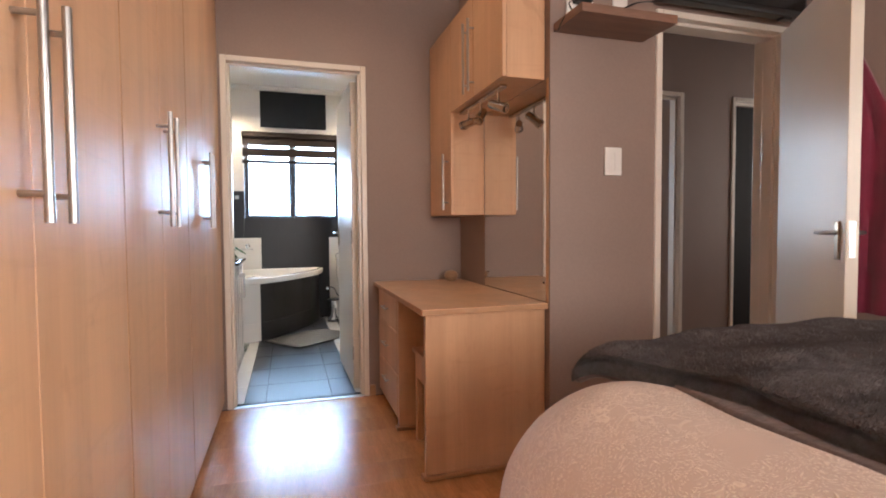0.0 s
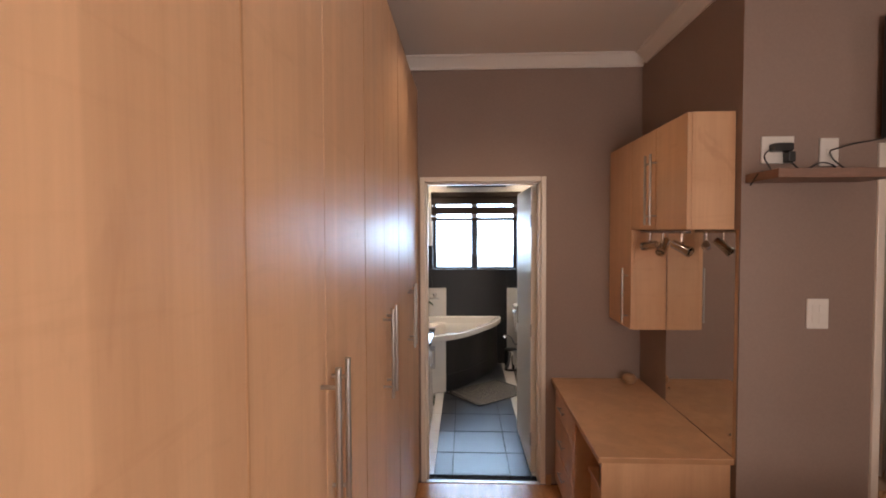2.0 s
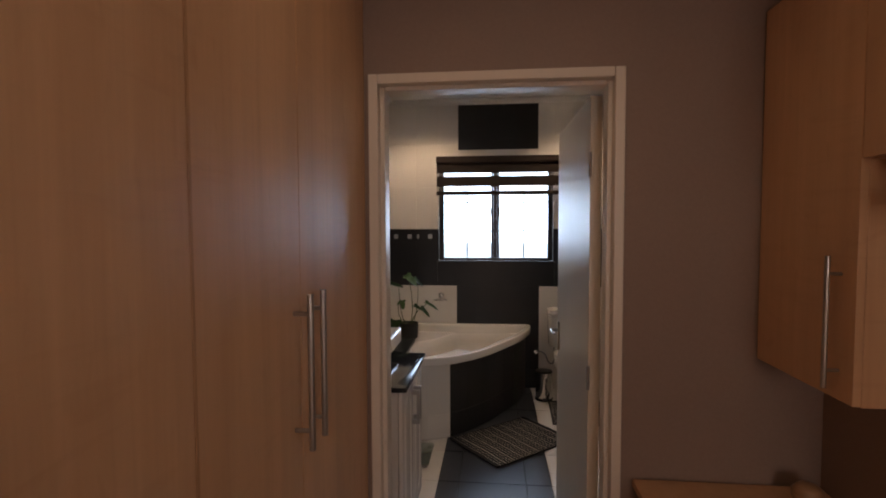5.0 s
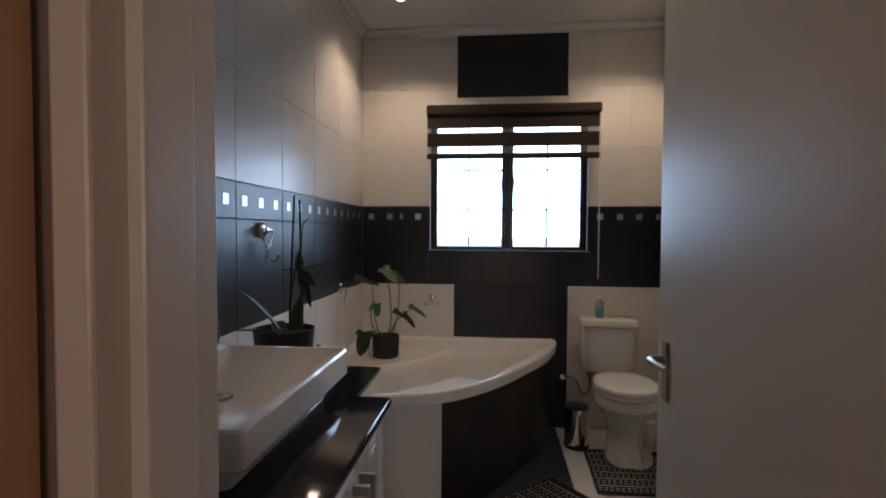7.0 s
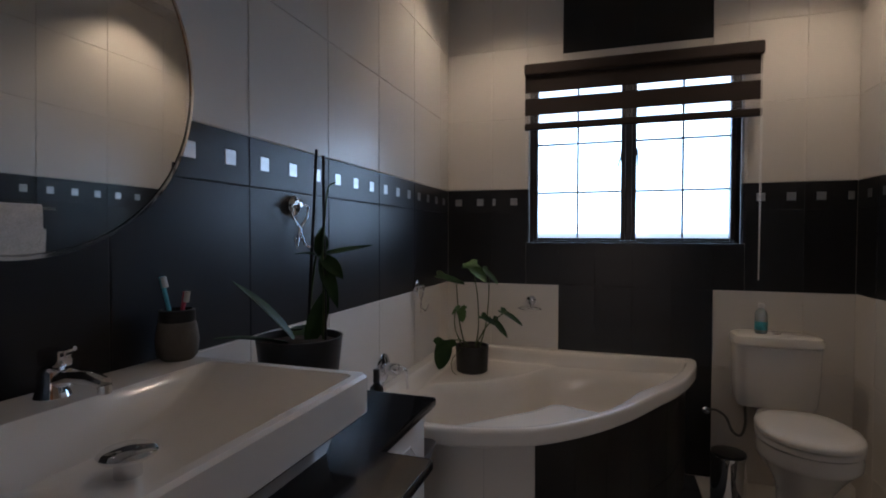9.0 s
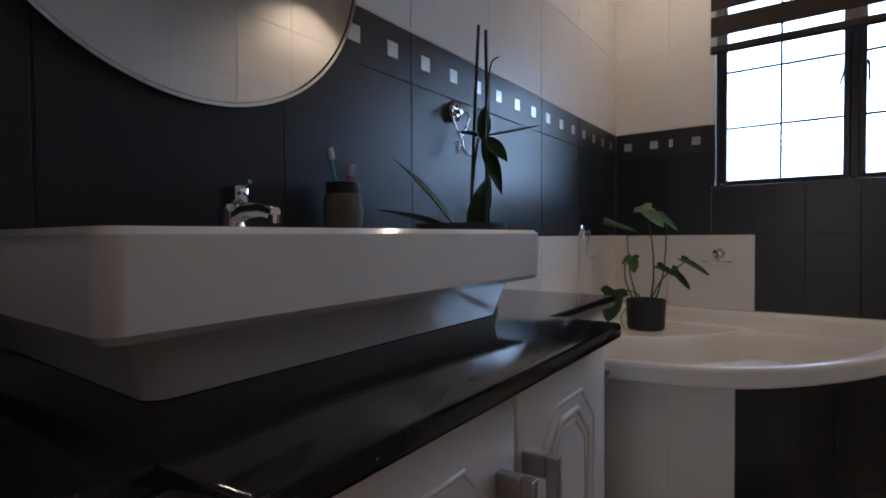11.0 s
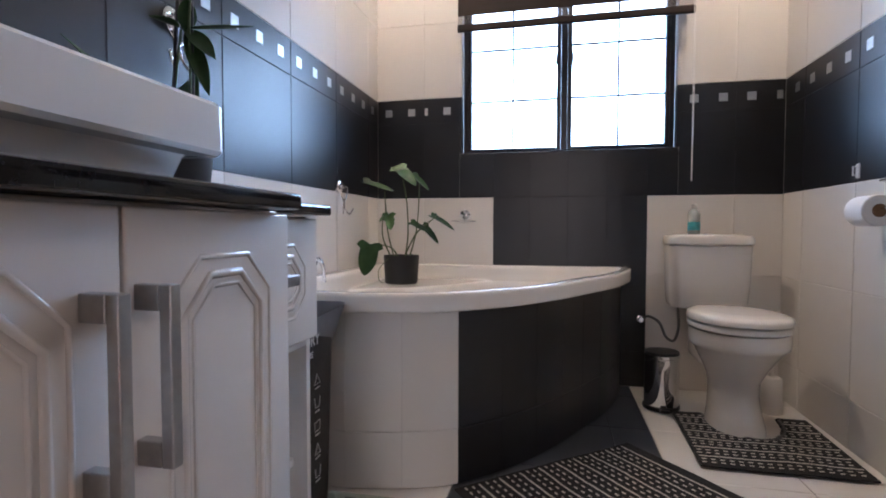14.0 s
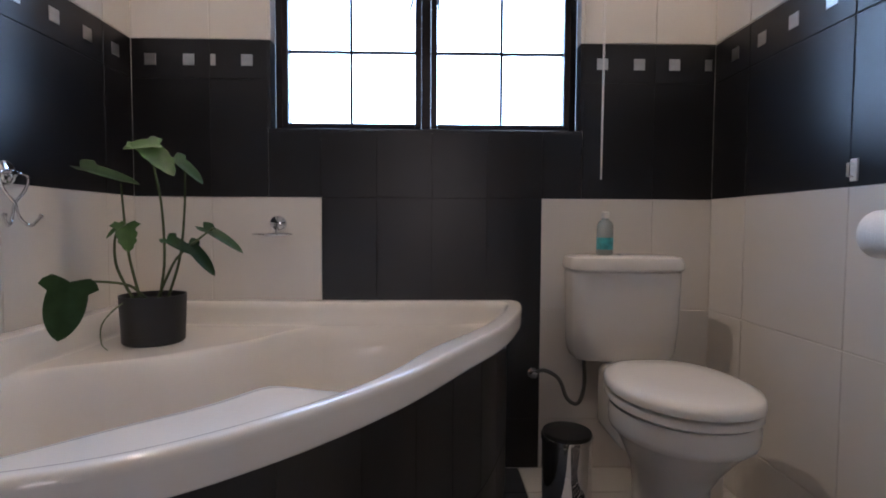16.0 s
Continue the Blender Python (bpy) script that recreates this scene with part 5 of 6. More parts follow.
def leaf(at, tip_dir, normal, length, width, droop, heart=0.0, lobes=0.0):
    """A leaf blade: heart 0 gives a lance shape, 1 a heart with a notch at its stalk."""
    u = Vector(tip_dir).normalized()
    n = Vector(normal)
    n = (n - u * n.dot(u)).normalized()
    s = u.cross(n)
    bm = bmesh.new()
    rows, cols = 14, 8
    grid = []
    for i in range(rows + 1):
        v = i / rows
        w = math.sin(math.pi * min(1, v ** (0.62 if heart else 0.8))) ** (0.75 if heart else 0.9)
        if heart:
            w = max(0.0, (1 - v) ** 0.75 * (0.55 + 1.1 * v)) if v > 0.18 else 0.62 + 0.38 * math.sqrt(v / 0.18)
        row = []
        for j in range(cols + 1):
            e = j / cols * 2 - 1
            back = -0.16 * heart * abs(e) * math.exp(-(v / 0.22) ** 2) * (1.0 - 0.35 * abs(e))
            cut = 1 - lobes * 0.3 * max(0, math.sin(v * 26)) * abs(e)
            p = Vector(at) + u * (length * (v + back)) + s * (width * 0.5 * w * e * cut) + n * (0.12 * width * (abs(e) ** 1.5) * w - droop * v * v * length)
            row.append(bm.verts.new(p))
        grid.append(row)
    for i in range(rows):
        for j in range(cols):
            bm.faces.new((grid[i][j], grid[i][j + 1], grid[i + 1][j + 1], grid[i + 1][j]))
    bmesh.ops.remove_doubles(bm, verts=bm.verts, dist=1e-5)
    bmesh.ops.recalc_face_normals(bm, faces=bm.faces)
    bmesh.ops.solidify(bm, geom=bm.faces[:], thickness=0.0012)
    return bm


PX, PYY, PZ = -0.365, 2.985, 0.543
t = thing("potted_monstera", (PX, PYY, PZ), "young monstera in a matt black pot on the bath shelf", "plant")
part("pot", lathe([(0.08, 0.0), (0.086, 0.006), (0.092, 0.146), (0.088, 0.146), (0.085, 0.128), (0, 0.128)], (PX, PYY, PZ), 40), POT_BLACK, t, "matt black round pot", 40)
part("soil", lathe([(0.084, 0.13), (0.05, 0.134), (0.02, 0.138), (0, 0.136)], (PX, PYY, PZ), 24), SOIL, t)
Z0 = PZ + 0.135


def stalk(points, r=0.005, taper=0.003):
    pts = [Vector((*q,)) for q in spline([tuple(p) for p in points], 6)]
    part("stalk", tube(pts, r, 8, taper), STEM, t, "", 60)




def from_to(p, q, normal, width, droop, m, lobes=0.0):
    """A heart-shaped blade of the monstera from p to its tip q, both given from the soil's middle."""
    o = Vector((PX, PYY, Z0))
    p, q = Vector(p), Vector(q)
    part("blade", leaf(o + p, q - p, normal, (q - p).length, width, droop, 1.0, lobes), m, t, "", 60)


def rise(*points, r=0.0045):
    o = Vector((PX, PYY, Z0))
    stalk([tuple(o + Vector(p)) for p in points], r)


rise((-0.01, -0.02, 0), (-0.02, -0.08, 0.045), (-0.04, -0.16, 0.066), (-0.088, -0.222, 0.072))
from_to((-0.088, -0.224, 0.072), (-0.108, -0.25, -0.078), (0.5, -0.85, 0.15), 0.135, 0.05, LEAF_DARK)
rise((-0.04, 0, 0), (-0.075, 0.01, 0.12), (-0.088, 0.01, 0.24), (-0.095, 0.01, 0.345))
from_to((-0.20, -0.01, 0.392), (-0.05, 0.03, 0.338), (0.28, -0.35, 0.9), 0.10, -0.03, LEAF_DARK)
rise((-0.05, -0.02, 0), (-0.09, -0.03, 0.1), (-0.09, -0.03, 0.19), (-0.06, -0.03, 0.222))
from_to((-0.062, -0.03, 0.222), (-0.035, -0.06, 0.150), (0.5, -0.8, 0.5), 0.085, 0.25, LEAF, 0.6)
from_to((-0.062, -0.03, 0.222), (-0.105, -0.06, 0.190), (-0.2, -0.6, 0.9), 0.045, 0.2, LEAF)
rise((0.02, 0, 0), (0.036, 0, 0.12), (0.03, 0, 0.28), (0.012, -0.005, 0.40), (0.02, -0.01, 0.435))
from_to((-0.02, -0.005, 0.462), (0.095, -0.05, 0.372), (0.45, -0.62, 0.66), 0.115, 0.08, LEAF, 0.4)
from_to((0.025, -0.005, 0.462), (-0.045, -0.06, 0.450), (0.0, -0.75, 0.65), 0.07, 0.15, LEAF)
rise((0.04, 0.01, 0), (0.072, 0.02, 0.12), (0.086, 0.025, 0.26), (0.088, 0.03, 0.39))
from_to((0.045, 0.05, 0.43), (0.14, 0.04, 0.352), (0.5, -0.4, 0.75), 0.075, 0.06, LEAF_DARK)
rise((0.02, -0.01, 0), (0.05, -0.02, 0.06), (0.09, -0.03, 0.125), (0.15, -0.035, 0.176), (0.20, -0.04, 0.212))
from_to((0.17, -0.035, 0.214), (0.295, -0.05, 0.152), (0.4, -0.45, 0.8), 0.06, 0.12, LEAF_DARK)
from_to((0.06, -0.03, 0.180), (0.15, -0.05, 0.140), (0.25, -0.55, 0.8), 0.06, 0.1, LEAF_DARK)
from_to((0.125, -0.035, 0.166), (0.215, -0.06, 0.078), (0.6, -0.6, 0.5), 0.062, 0.08, LEAF_DARK)
part("aerial_root", tube([Vector((*q,)) for q in spline([(PX - 0.01, PYY - 0.05, Z0 + 0.015), (PX - 0.05, PYY - 0.085, Z0 - 0.01), (PX - 0.085, PYY - 0.11, Z0 - 0.06), (PX - 0.075, PYY - 0.13, Z0 - 0.11), (PX - 0.04, PYY - 0.16, Z0 - 0.122)], 6)], 0.0028, 7, 0.0014), STEM, t, "thin brown aerial root", 60)

OX, OY, OZ = -0.39, 1.375, CT1
t = thing("potted_orchid", (OX, OY, OZ), "orchid with staked stems in a dark grey pot", "plant")
part("pot", lathe([(0.085, 0.0), (0.09, 0.006), (0.108, 0.165), (0.103, 0.165), (0.1, 0.145), (0, 0.145)], (OX, OY, OZ), 40), POT_GREY, t, "dark grey round pot", 40)
part("bark", lathe([(0.099, 0.147), (0.06, 0.155), (0, 0.158)], (OX, OY, OZ), 24), SOIL, t)
Z0 = OZ + 0.15
for a, b2 in (((0.01, 0.02, -0.02), (0.02, 0.05, 0.495)), ((0.06, 0.025, -0.02), (0.04, 0.05, 0.478))):
    part("stake", tube([Vector((OX, OY, Z0)) + Vector(a), Vector((OX, OY, Z0)) + Vector(b2)], 0.004, 8), BLACK_PLASTIC, t, "thin dark plant stake")
part("flower_stem", tube([Vector((OX, OY, Z0)) + q for q in spline([Vector((0.055, 0.02, -0.02)), Vector((0.055, 0.025, 0.1)), Vector((0.05, 0.03, 0.23)), Vector((0.052, 0.04, 0.34)), Vector((0.058, 0.045, 0.395)), Vector((0.075, 0.05, 0.408))], 6)], 0.0034, 7, 0.0016), STEM, t, "", 60)
part("flower_stem", tube([Vector((OX, OY, Z0)) + q for q in spline([Vector((0.01, 0.02, -0.02)), Vector((0.015, 0.03, 0.12)), Vector((0.03, 0.03, 0.22))], 6)], 0.0036, 7, 0.003), STEM, t, "", 60)
# strap leaves at the pot, then the plantlet on the stem: base, direction, normal, length, width, droop
for at, d, n, ln, wd, dr in (
        ((-0.005, 0.0, -0.01), (-0.35, -0.55, 0.85), (0.75, 0.35, 0.5), 0.235, 0.062, 0.10),
        ((-0.01, -0.01, -0.01), (-0.3, -0.9, 0.36), (0.1, 0.35, 0.95), 0.22, 0.06, 0.12),
        ((0.02, 0.0, -0.01), (0.2, 0.35, 0.9), (0.8, -0.5, 0.1), 0.16, 0.055, 0.1),
        ((-0.02, 0.02, -0.01), (-0.5, 0.75, 0.4), (0, -0.3, 1), 0.15, 0.055, 0.3),
        ((0.038, 0.03, 0.215), (0.06, 0.1, 0.9), (0.85, -0.5, 0), 0.08, 0.04, 0.05),
        ((0.042, 0.03, 0.222), (0.80, 0.55, 0.10), (-0.1, -0.35, 0.95), 0.135, 0.042, -0.08),
        ((0.042, 0.03, 0.220), (0.55, 0.15, -0.55), (0.75, -0.5, 0.4), 0.085, 0.046, 0.05),
        ((0.04, 0.03, 0.215), (0.32, 0.1, -0.9), (0.85, -0.5, 0.2), 0.14, 0.042, 0.03),
        ((0.035, 0.02, 0.222), (-0.4, -0.8, 0.15), (0.1, 0.3, 0.9), 0.06, 0.03, 0.1)):
    part("blade", leaf(Vector((OX, OY, Z0)) + Vector(at), d, n, ln, wd, dr), LEAF_DARK, t, "", 60)

# ---- toilet ----
TX = 1.165
t = thing("toilet", (TX, 2.9, BF), "white ceramic close-coupled toilet with closed lid", "toilet")


def egg(cy, rx, ry_front, ry_back, z, n=40, back_power=0.8):
    pts = []
    for k in range(n):
        a = 2 * math.pi * k / n
        c, s2 = math.cos(a), math.sin(a)
        ry = ry_back if s2 > 0 else ry_front
        sx = abs(c) ** (back_power if s2 > 0 else 0.95) * (1 if c > 0 else -1)
        y = cy + ry * s2
        pts.append((TX + 0.012 + rx * sx, y, z))
    return pts


def loft(sections, close=True):
    bm = bmesh.new()
    prev = None
    for sec in sections:
        now = [bm.verts.new(p) for p in sec]
        if prev:
            for j in range(len(now)):
                bm.faces.new((prev[j], prev[(j + 1) % len(now)], now[(j + 1) % len(now)], now[j]))
        elif close:
            bm.faces.new(now[::-1])
        prev = now
    if close:
        bm.faces.new(prev)
    bmesh.ops.recalc_face_normals(bm, faces=bm.faces)
    return bm


part("pan", loft([egg(2.83, 0.112, 0.15, 0.17, BF), egg(2.83, 0.110, 0.148, 0.168, 0.0), egg(2.84, 0.1, 0.125, 0.16, 0.05), egg(2.85, 0.094, 0.105, 0.16, 0.12), egg(2.85, 0.098, 0.105, 0.17, 0.18), egg(2.84, 0.122, 0.13, 0.17, 0.235), egg(2.83, 0.147, 0.162, 0.165, 0.285), egg(2.82, 0.165, 0.186, 0.16, 0.318), egg(2.82, 0.176, 0.199, 0.16, 0.331), egg(2.82, 0.187, 0.211, 0.16, 0.341), egg(2.82, 0.191, 0.216, 0.16, 0.355), egg(2.82, 0.191, 0.216, 0.16, 0.385), egg(2.82, 0.187, 0.212, 0.158, 0.404), egg(2.82, 0.165, 0.19, 0.14, 0.4065)]), CERAMIC, t, "", 60)
part("seat", loft([egg(2.815, 0.186, 0.216, 0.215, 0.41, 40, 0.6), egg(2.815, 0.192, 0.222, 0.225, 0.415, 40, 0.6), egg(2.815, 0.192, 0.222, 0.225, 0.431, 40, 0.6), egg(2.815, 0.186, 0.216, 0.22, 0.437, 40, 0.6)]), CERAMIC, t, "white toilet seat", 50)
part("lid", loft([egg(2.812, 0.184, 0.216, 0.23, 0.4405, 40, 0.6), egg(2.812, 0.193, 0.226, 0.238, 0.4445, 40, 0.6), egg(2.812, 0.193, 0.226, 0.238, 0.459, 40, 0.6), egg(2.812, 0.186, 0.219, 0.232, 0.47, 40, 0.6), egg(2.812, 0.16, 0.19, 0.205, 0.477, 40, 0.65), egg(2.812, 0.1, 0.12, 0.13, 0.48, 40, 0.7)]), CERAMIC, t, "white closed lid", 50)
for dx in (-0.075, 0.075):
    part("hinge", tube([(TX + dx - 0.02, 3.052, 0.43), (TX + dx + 0.02, 3.052, 0.43)], 0.012, 10), CERAMIC, t, "", 50)
part("neck", box(TX - 0.1, TX + 0.1, 2.95, 3.2, 0.2, 0.43, 0.03, 3), CERAMIC, t, "", 60)


def cis(dx0, dx1, y0, z, r):
    return round_rect(TX - 0.006 - dx0, TX - 0.006 + dx1, y0, BY1 - 0.006, r, z)


part("cistern", loft([cis(0.15, 0.15, 3.18, 0.43, 0.04), cis(0.17, 0.17, 3.155, 0.437, 0.045), cis(0.18, 0.18, 3.145, 0.46, 0.05), cis(0.186, 0.186, 3.136, 0.56, 0.05), cis(0.19, 0.19, 3.131, 0.742, 0.05), cis(0.184, 0.184, 3.137, 0.7485, 0.05)]), CERAMIC, t, "", 40)
part("cistern_lid", loft([cis(0.193, 0.193, 3.128, 0.7495, 0.05), cis(0.198, 0.198, 3.123, 0.755, 0.052), cis(0.198, 0.198, 3.123, 0.776, 0.052), cis(0.19, 0.19, 3.131, 0.793, 0.05), cis(0.17, 0.17, 3.15, 0.8, 0.05)]), CERAMIC, t, "white cistern lid", 40)
part("flush_button", lathe([(0.024, 0.0005), (0.024, 0.005), (0.018, 0.008), (0, 0.008)], (TX + 0.0, 3.22, 0.8), 24), CHROME, t, "chrome flush button", 40)
HOSE = mat("braided_hose", (0.2, 0.2, 0.2), 0.35, 0.8, grain=0.3, grain_scale=200)
part("supply_hose", tube([Vector((*q,)) for q in spline([(0.87, BY1 - 0.02, 0.35), (0.90, 3.27, 0.37), (0.95, 3.26, 0.34), (0.98, 3.26, 0.27), (1.02, 3.26, 0.25), (1.04, 3.25, 0.32), (1.03, 3.23, 0.43)], 6)], 0.007, 8), HOSE, t, "braided steel hose", 60)
part("supply_valve", lathe([(0.02, 0.0), (0.02, -0.008), (0.012, -0.01), (0.012, -0.04), (0, -0.04)], (0.865, BY1 - 0.001, 0.345), 16, "y"), CHROME, t, "chrome stop valve", 40)
SPRAY = mat("clear_blue_bottle", (0.8, 0.86, 0.86), 0.12, transmission=0.7, ior=1.4)
t = thing("spray_bottle", (1.095, 3.22, 0.8), "clear bottle with a teal label on the cistern", "bottle")
part("body", lathe([(0.026, 0.0), (0.029, 0.004), (0.029, 0.1), (0.024, 0.115), (0.012, 0.125), (0.012, 0.13), (0, 0.13)], (1.095, 3.22, 0.8005), 24), SPRAY, t, "", 50)
part("cap", lathe([(0.013, 0.1305), (0.014, 0.15), (0.008, 0.153), (0, 0.153)], (1.095, 3.22, 0.8005), 20), WHITE_PLASTIC, t, "", 50)
TEAL = mat("teal_label", (0.03, 0.28, 0.33), 0.5, vary=0.4, scale=40)
part("label", lathe([(0.0293, 0.02), (0.0294, 0.022), (0.0294, 0.06), (0.0293, 0.062)], (1.095, 3.22, 0.8005), 24), TEAL, t, "teal printed label", 50)

# pedal bin, brush
t = thing("pedal_bin", (0.917, 3.02, BF), "polished steel pedal bin with a black base", "bin")
bc = (0.917, 3.02, BF)
part("base", lathe([(0.08, 0.0), (0.083, 0.004), (0.083, 0.02), (0.079, 0.022)], bc, 32), BLACK_PLASTIC, t, "black plastic base", 40)
part("body", lathe([(0.078, 0.021), (0.079, 0.024), (0.079, 0.245), (0.082, 0.248), (0.082, 0.262), (0.078, 0.264), (0, 0.264)], bc, 40), CHROME, t, "", 40)
part("lid", lathe([(0.078, 0.2645), (0.079, 0.267), (0.076, 0.274), (0.05, 0.279), (0, 0.281)], bc, 40), BLACK_PLASTIC, t, "dark domed lid", 50)
part("pedal", box(0.895, 0.939, 2.915, 2.945, BF + 0.006, BF + 0.018, 0.004), BLACK_PLASTIC, t, "black pedal")
t = thing("toilet_brush", (1.40, 3.06, BF), "white plastic toilet brush in its holder", "toilet brush")
part("holder", lathe([(0.045, 0.0), (0.048, 0.006), (0.044, 0.16), (0.036, 0.17), (0.02, 0.172), (0, 0.172)], (1.40, 3.06, BF), 28), WHITE_PLASTIC, t, "", 40)
part("handle", lathe([(0.011, 0.1725), (0.009, 0.26), (0.013, 0.33), (0.0, 0.345)], (1.40, 3.06, BF), 14), WHITE_PLASTIC, t, "", 50)

# ---- toilet roll, towel ----
PAPER = mat("toilet_paper", (0.82, 0.8, 0.78), 0.9, vary=0.03, scale=30, bump=0.25, bump_scale=120)
CARD = mat("brown_cardboard", (0.22, 0.12, 0.06), 0.9, vary=0.2, scale=20)
t = thing("toilet_roll_holder", (BX1, 2.425, 0.98), "chrome toilet roll holder on the tiled wall", "holder")
part("rose", lathe([(0.024, 0.0), (0.024, -0.012), (0.014, -0.02), (0.01, -0.045), (0, -0.046)], (BX1 - 0.001, 2.425, 0.985), 24, "x"), CHROME, t, "", 40)
part("arm", tube([Vector((*q,)) for q in spline([(BX1 - 0.042, 2.47, 0.99), (BX1 - 0.044, 2.42, 0.987), (BX1 - 0.046, 2.385, 0.965), (BX1 - 0.05, 2.38, 0.925), (BX1 - 0.055, 2.4, 0.9), (BX1 - 0.058, 2.43, 0.895), (BX1 - 0.058, 2.55, 0.895)], 5)], 0.0042, 8), CHROME, t, "", 60)
t = thing("toilet_roll", (BX1 - 0.06, 2.485, 0.895), "white toilet paper roll hanging on its holder", "toilet paper")
rc = (BX1 - 0.063, 2.43, 0.888)
part("paper", lathe([(0.023, 0.0), (0.05, 0.0), (0.053, 0.003), (0.053, 0.107), (0.05, 0.11), (0.023, 0.11), (0.023, 0.0)], rc, 40, "y"), PAPER, t, "", 40)
part("core", lathe([(0.0226, -0.0005), (0.0226, 0.1105), (0.0205, 0.1105), (0.0205, -0.0005), (0.0226, -0.0005)], rc, 32, "y"), CARD, t, "brown cardboard core", 40)
t = thing("towel_rail", (BX1, 2.08, 1.39), "chrome towel rail on the tiled wall", "towel rail")
part("rail", tube([(BX1 - 0.065, 1.74, 1.395), (BX1 - 0.065, 2.335, 1.395)], 0.009, 12), CHROME, t, "", 40)
for y in (1.77, 2.315):
    part("bracket", tube([(BX1 - 0.001, y, 1.395), (BX1 - 0.064, y, 1.395)], 0.011, 12), CHROME, t, "", 40)
TOWEL = mat("cream_terry_towel", (0.58, 0.50, 0.44), 0.95, vary=0.14, scale=14, grain=0.28, grain_scale=150, bump=0.9, bump_scale=240, sheen=0.5)


def towel_cloth(y0, y1, path, seed, tilt):
    """A folded towel: a cross section in x and z, drawn out along y with soft waves."""
    bm = bmesh.new()
    pts = [Vector((*q,)) for q in spline(path, 8)]
    cols = 30
    grid = []
    for i in range(cols + 1):
        u = i / cols
        y = y0 + (y1 - y0) * u
        row = []
        for j, p in enumerate(pts):
            down = max(0, 1.38 - p.y)
            wv = 0.012 * down * 1.6 * math.sin(u * 9 + seed) + 0.006 * noise.noise(Vector((y * 9, p.y * 7, seed)))
            row.append(bm.verts.new((p.x + wv, y + tilt * down * (1 - u) * 0.5 - tilt * down * 0.6, p.y)))
        grid.append(row)
    for i in range(cols):
        for j in range(len(pts) - 1):
            bm.faces.new((grid[i][j], grid[i][j + 1], grid[i + 1][j + 1], grid[i + 1][j]))
    bmesh.ops.recalc_face_normals(bm, faces=bm.faces)
    bmesh.ops.solidify(bm, geom=bm.faces[:], thickness=0.011)
    return bm


RX = BX1 - 0.065
TOWEL_BAND = mat("woven_towel_band", (0.48, 0.42, 0.375), 0.85, vary=0.08, scale=14, stretch=(1, 1, 8), bump=0.5, bump_scale=60)
t = thing("towel", (RX, 2.1, 0.57), "cream terry towel folded over the chrome rail", "towel")
part("front_fall", towel_cloth(1.80, 2.248, [(RX + 0.014, 1.30), (RX + 0.012, 1.39), (RX + 0.006, 1.412), (RX - 0.012, 1.416), (RX - 0.026, 1.40), (RX - 0.032, 1.3), (RX - 0.04, 1.1), (RX - 0.045, 0.95), (RX - 0.046, 0.83)], 1.0, 0.0), TOWEL, t, "", 70)
part("rear_fall", towel_cloth(1.82, 2.29, [(RX + 0.02, 1.28), (RX + 0.028, 1.1), (RX + 0.034, 0.85), (RX + 0.032, 0.7), (RX + 0.03, 0.575)], 4.0, 0.0), TOWEL, t, "", 70)
part("woven_border", towel_cloth(1.821, 2.289, [(RX + 0.0285, 0.708), (RX + 0.028, 0.685), (RX + 0.0275, 0.66)], 4.0, 0.0), TOWEL_BAND, t, "smooth woven band", 70)
part("woven_border", towel_cloth(1.801, 2.247, [(RX - 0.0465, 0.955), (RX - 0.0472, 0.938), (RX - 0.0478, 0.92)], 1.0, 0.0), TOWEL_BAND, t, "smooth woven band", 70)

# ---- floor mats ----


MAT_BLACK = mat("woven_mat_black", (0.012, 0.012, 0.013), 0.95, vary=0.3, scale=40, bump=0.6, bump_scale=320)
MAT_CREAM = mat("woven_mat_cream", (0.58, 0.53, 0.47), 0.95, vary=0.2, scale=60, bump=0.6, bump_scale=320)


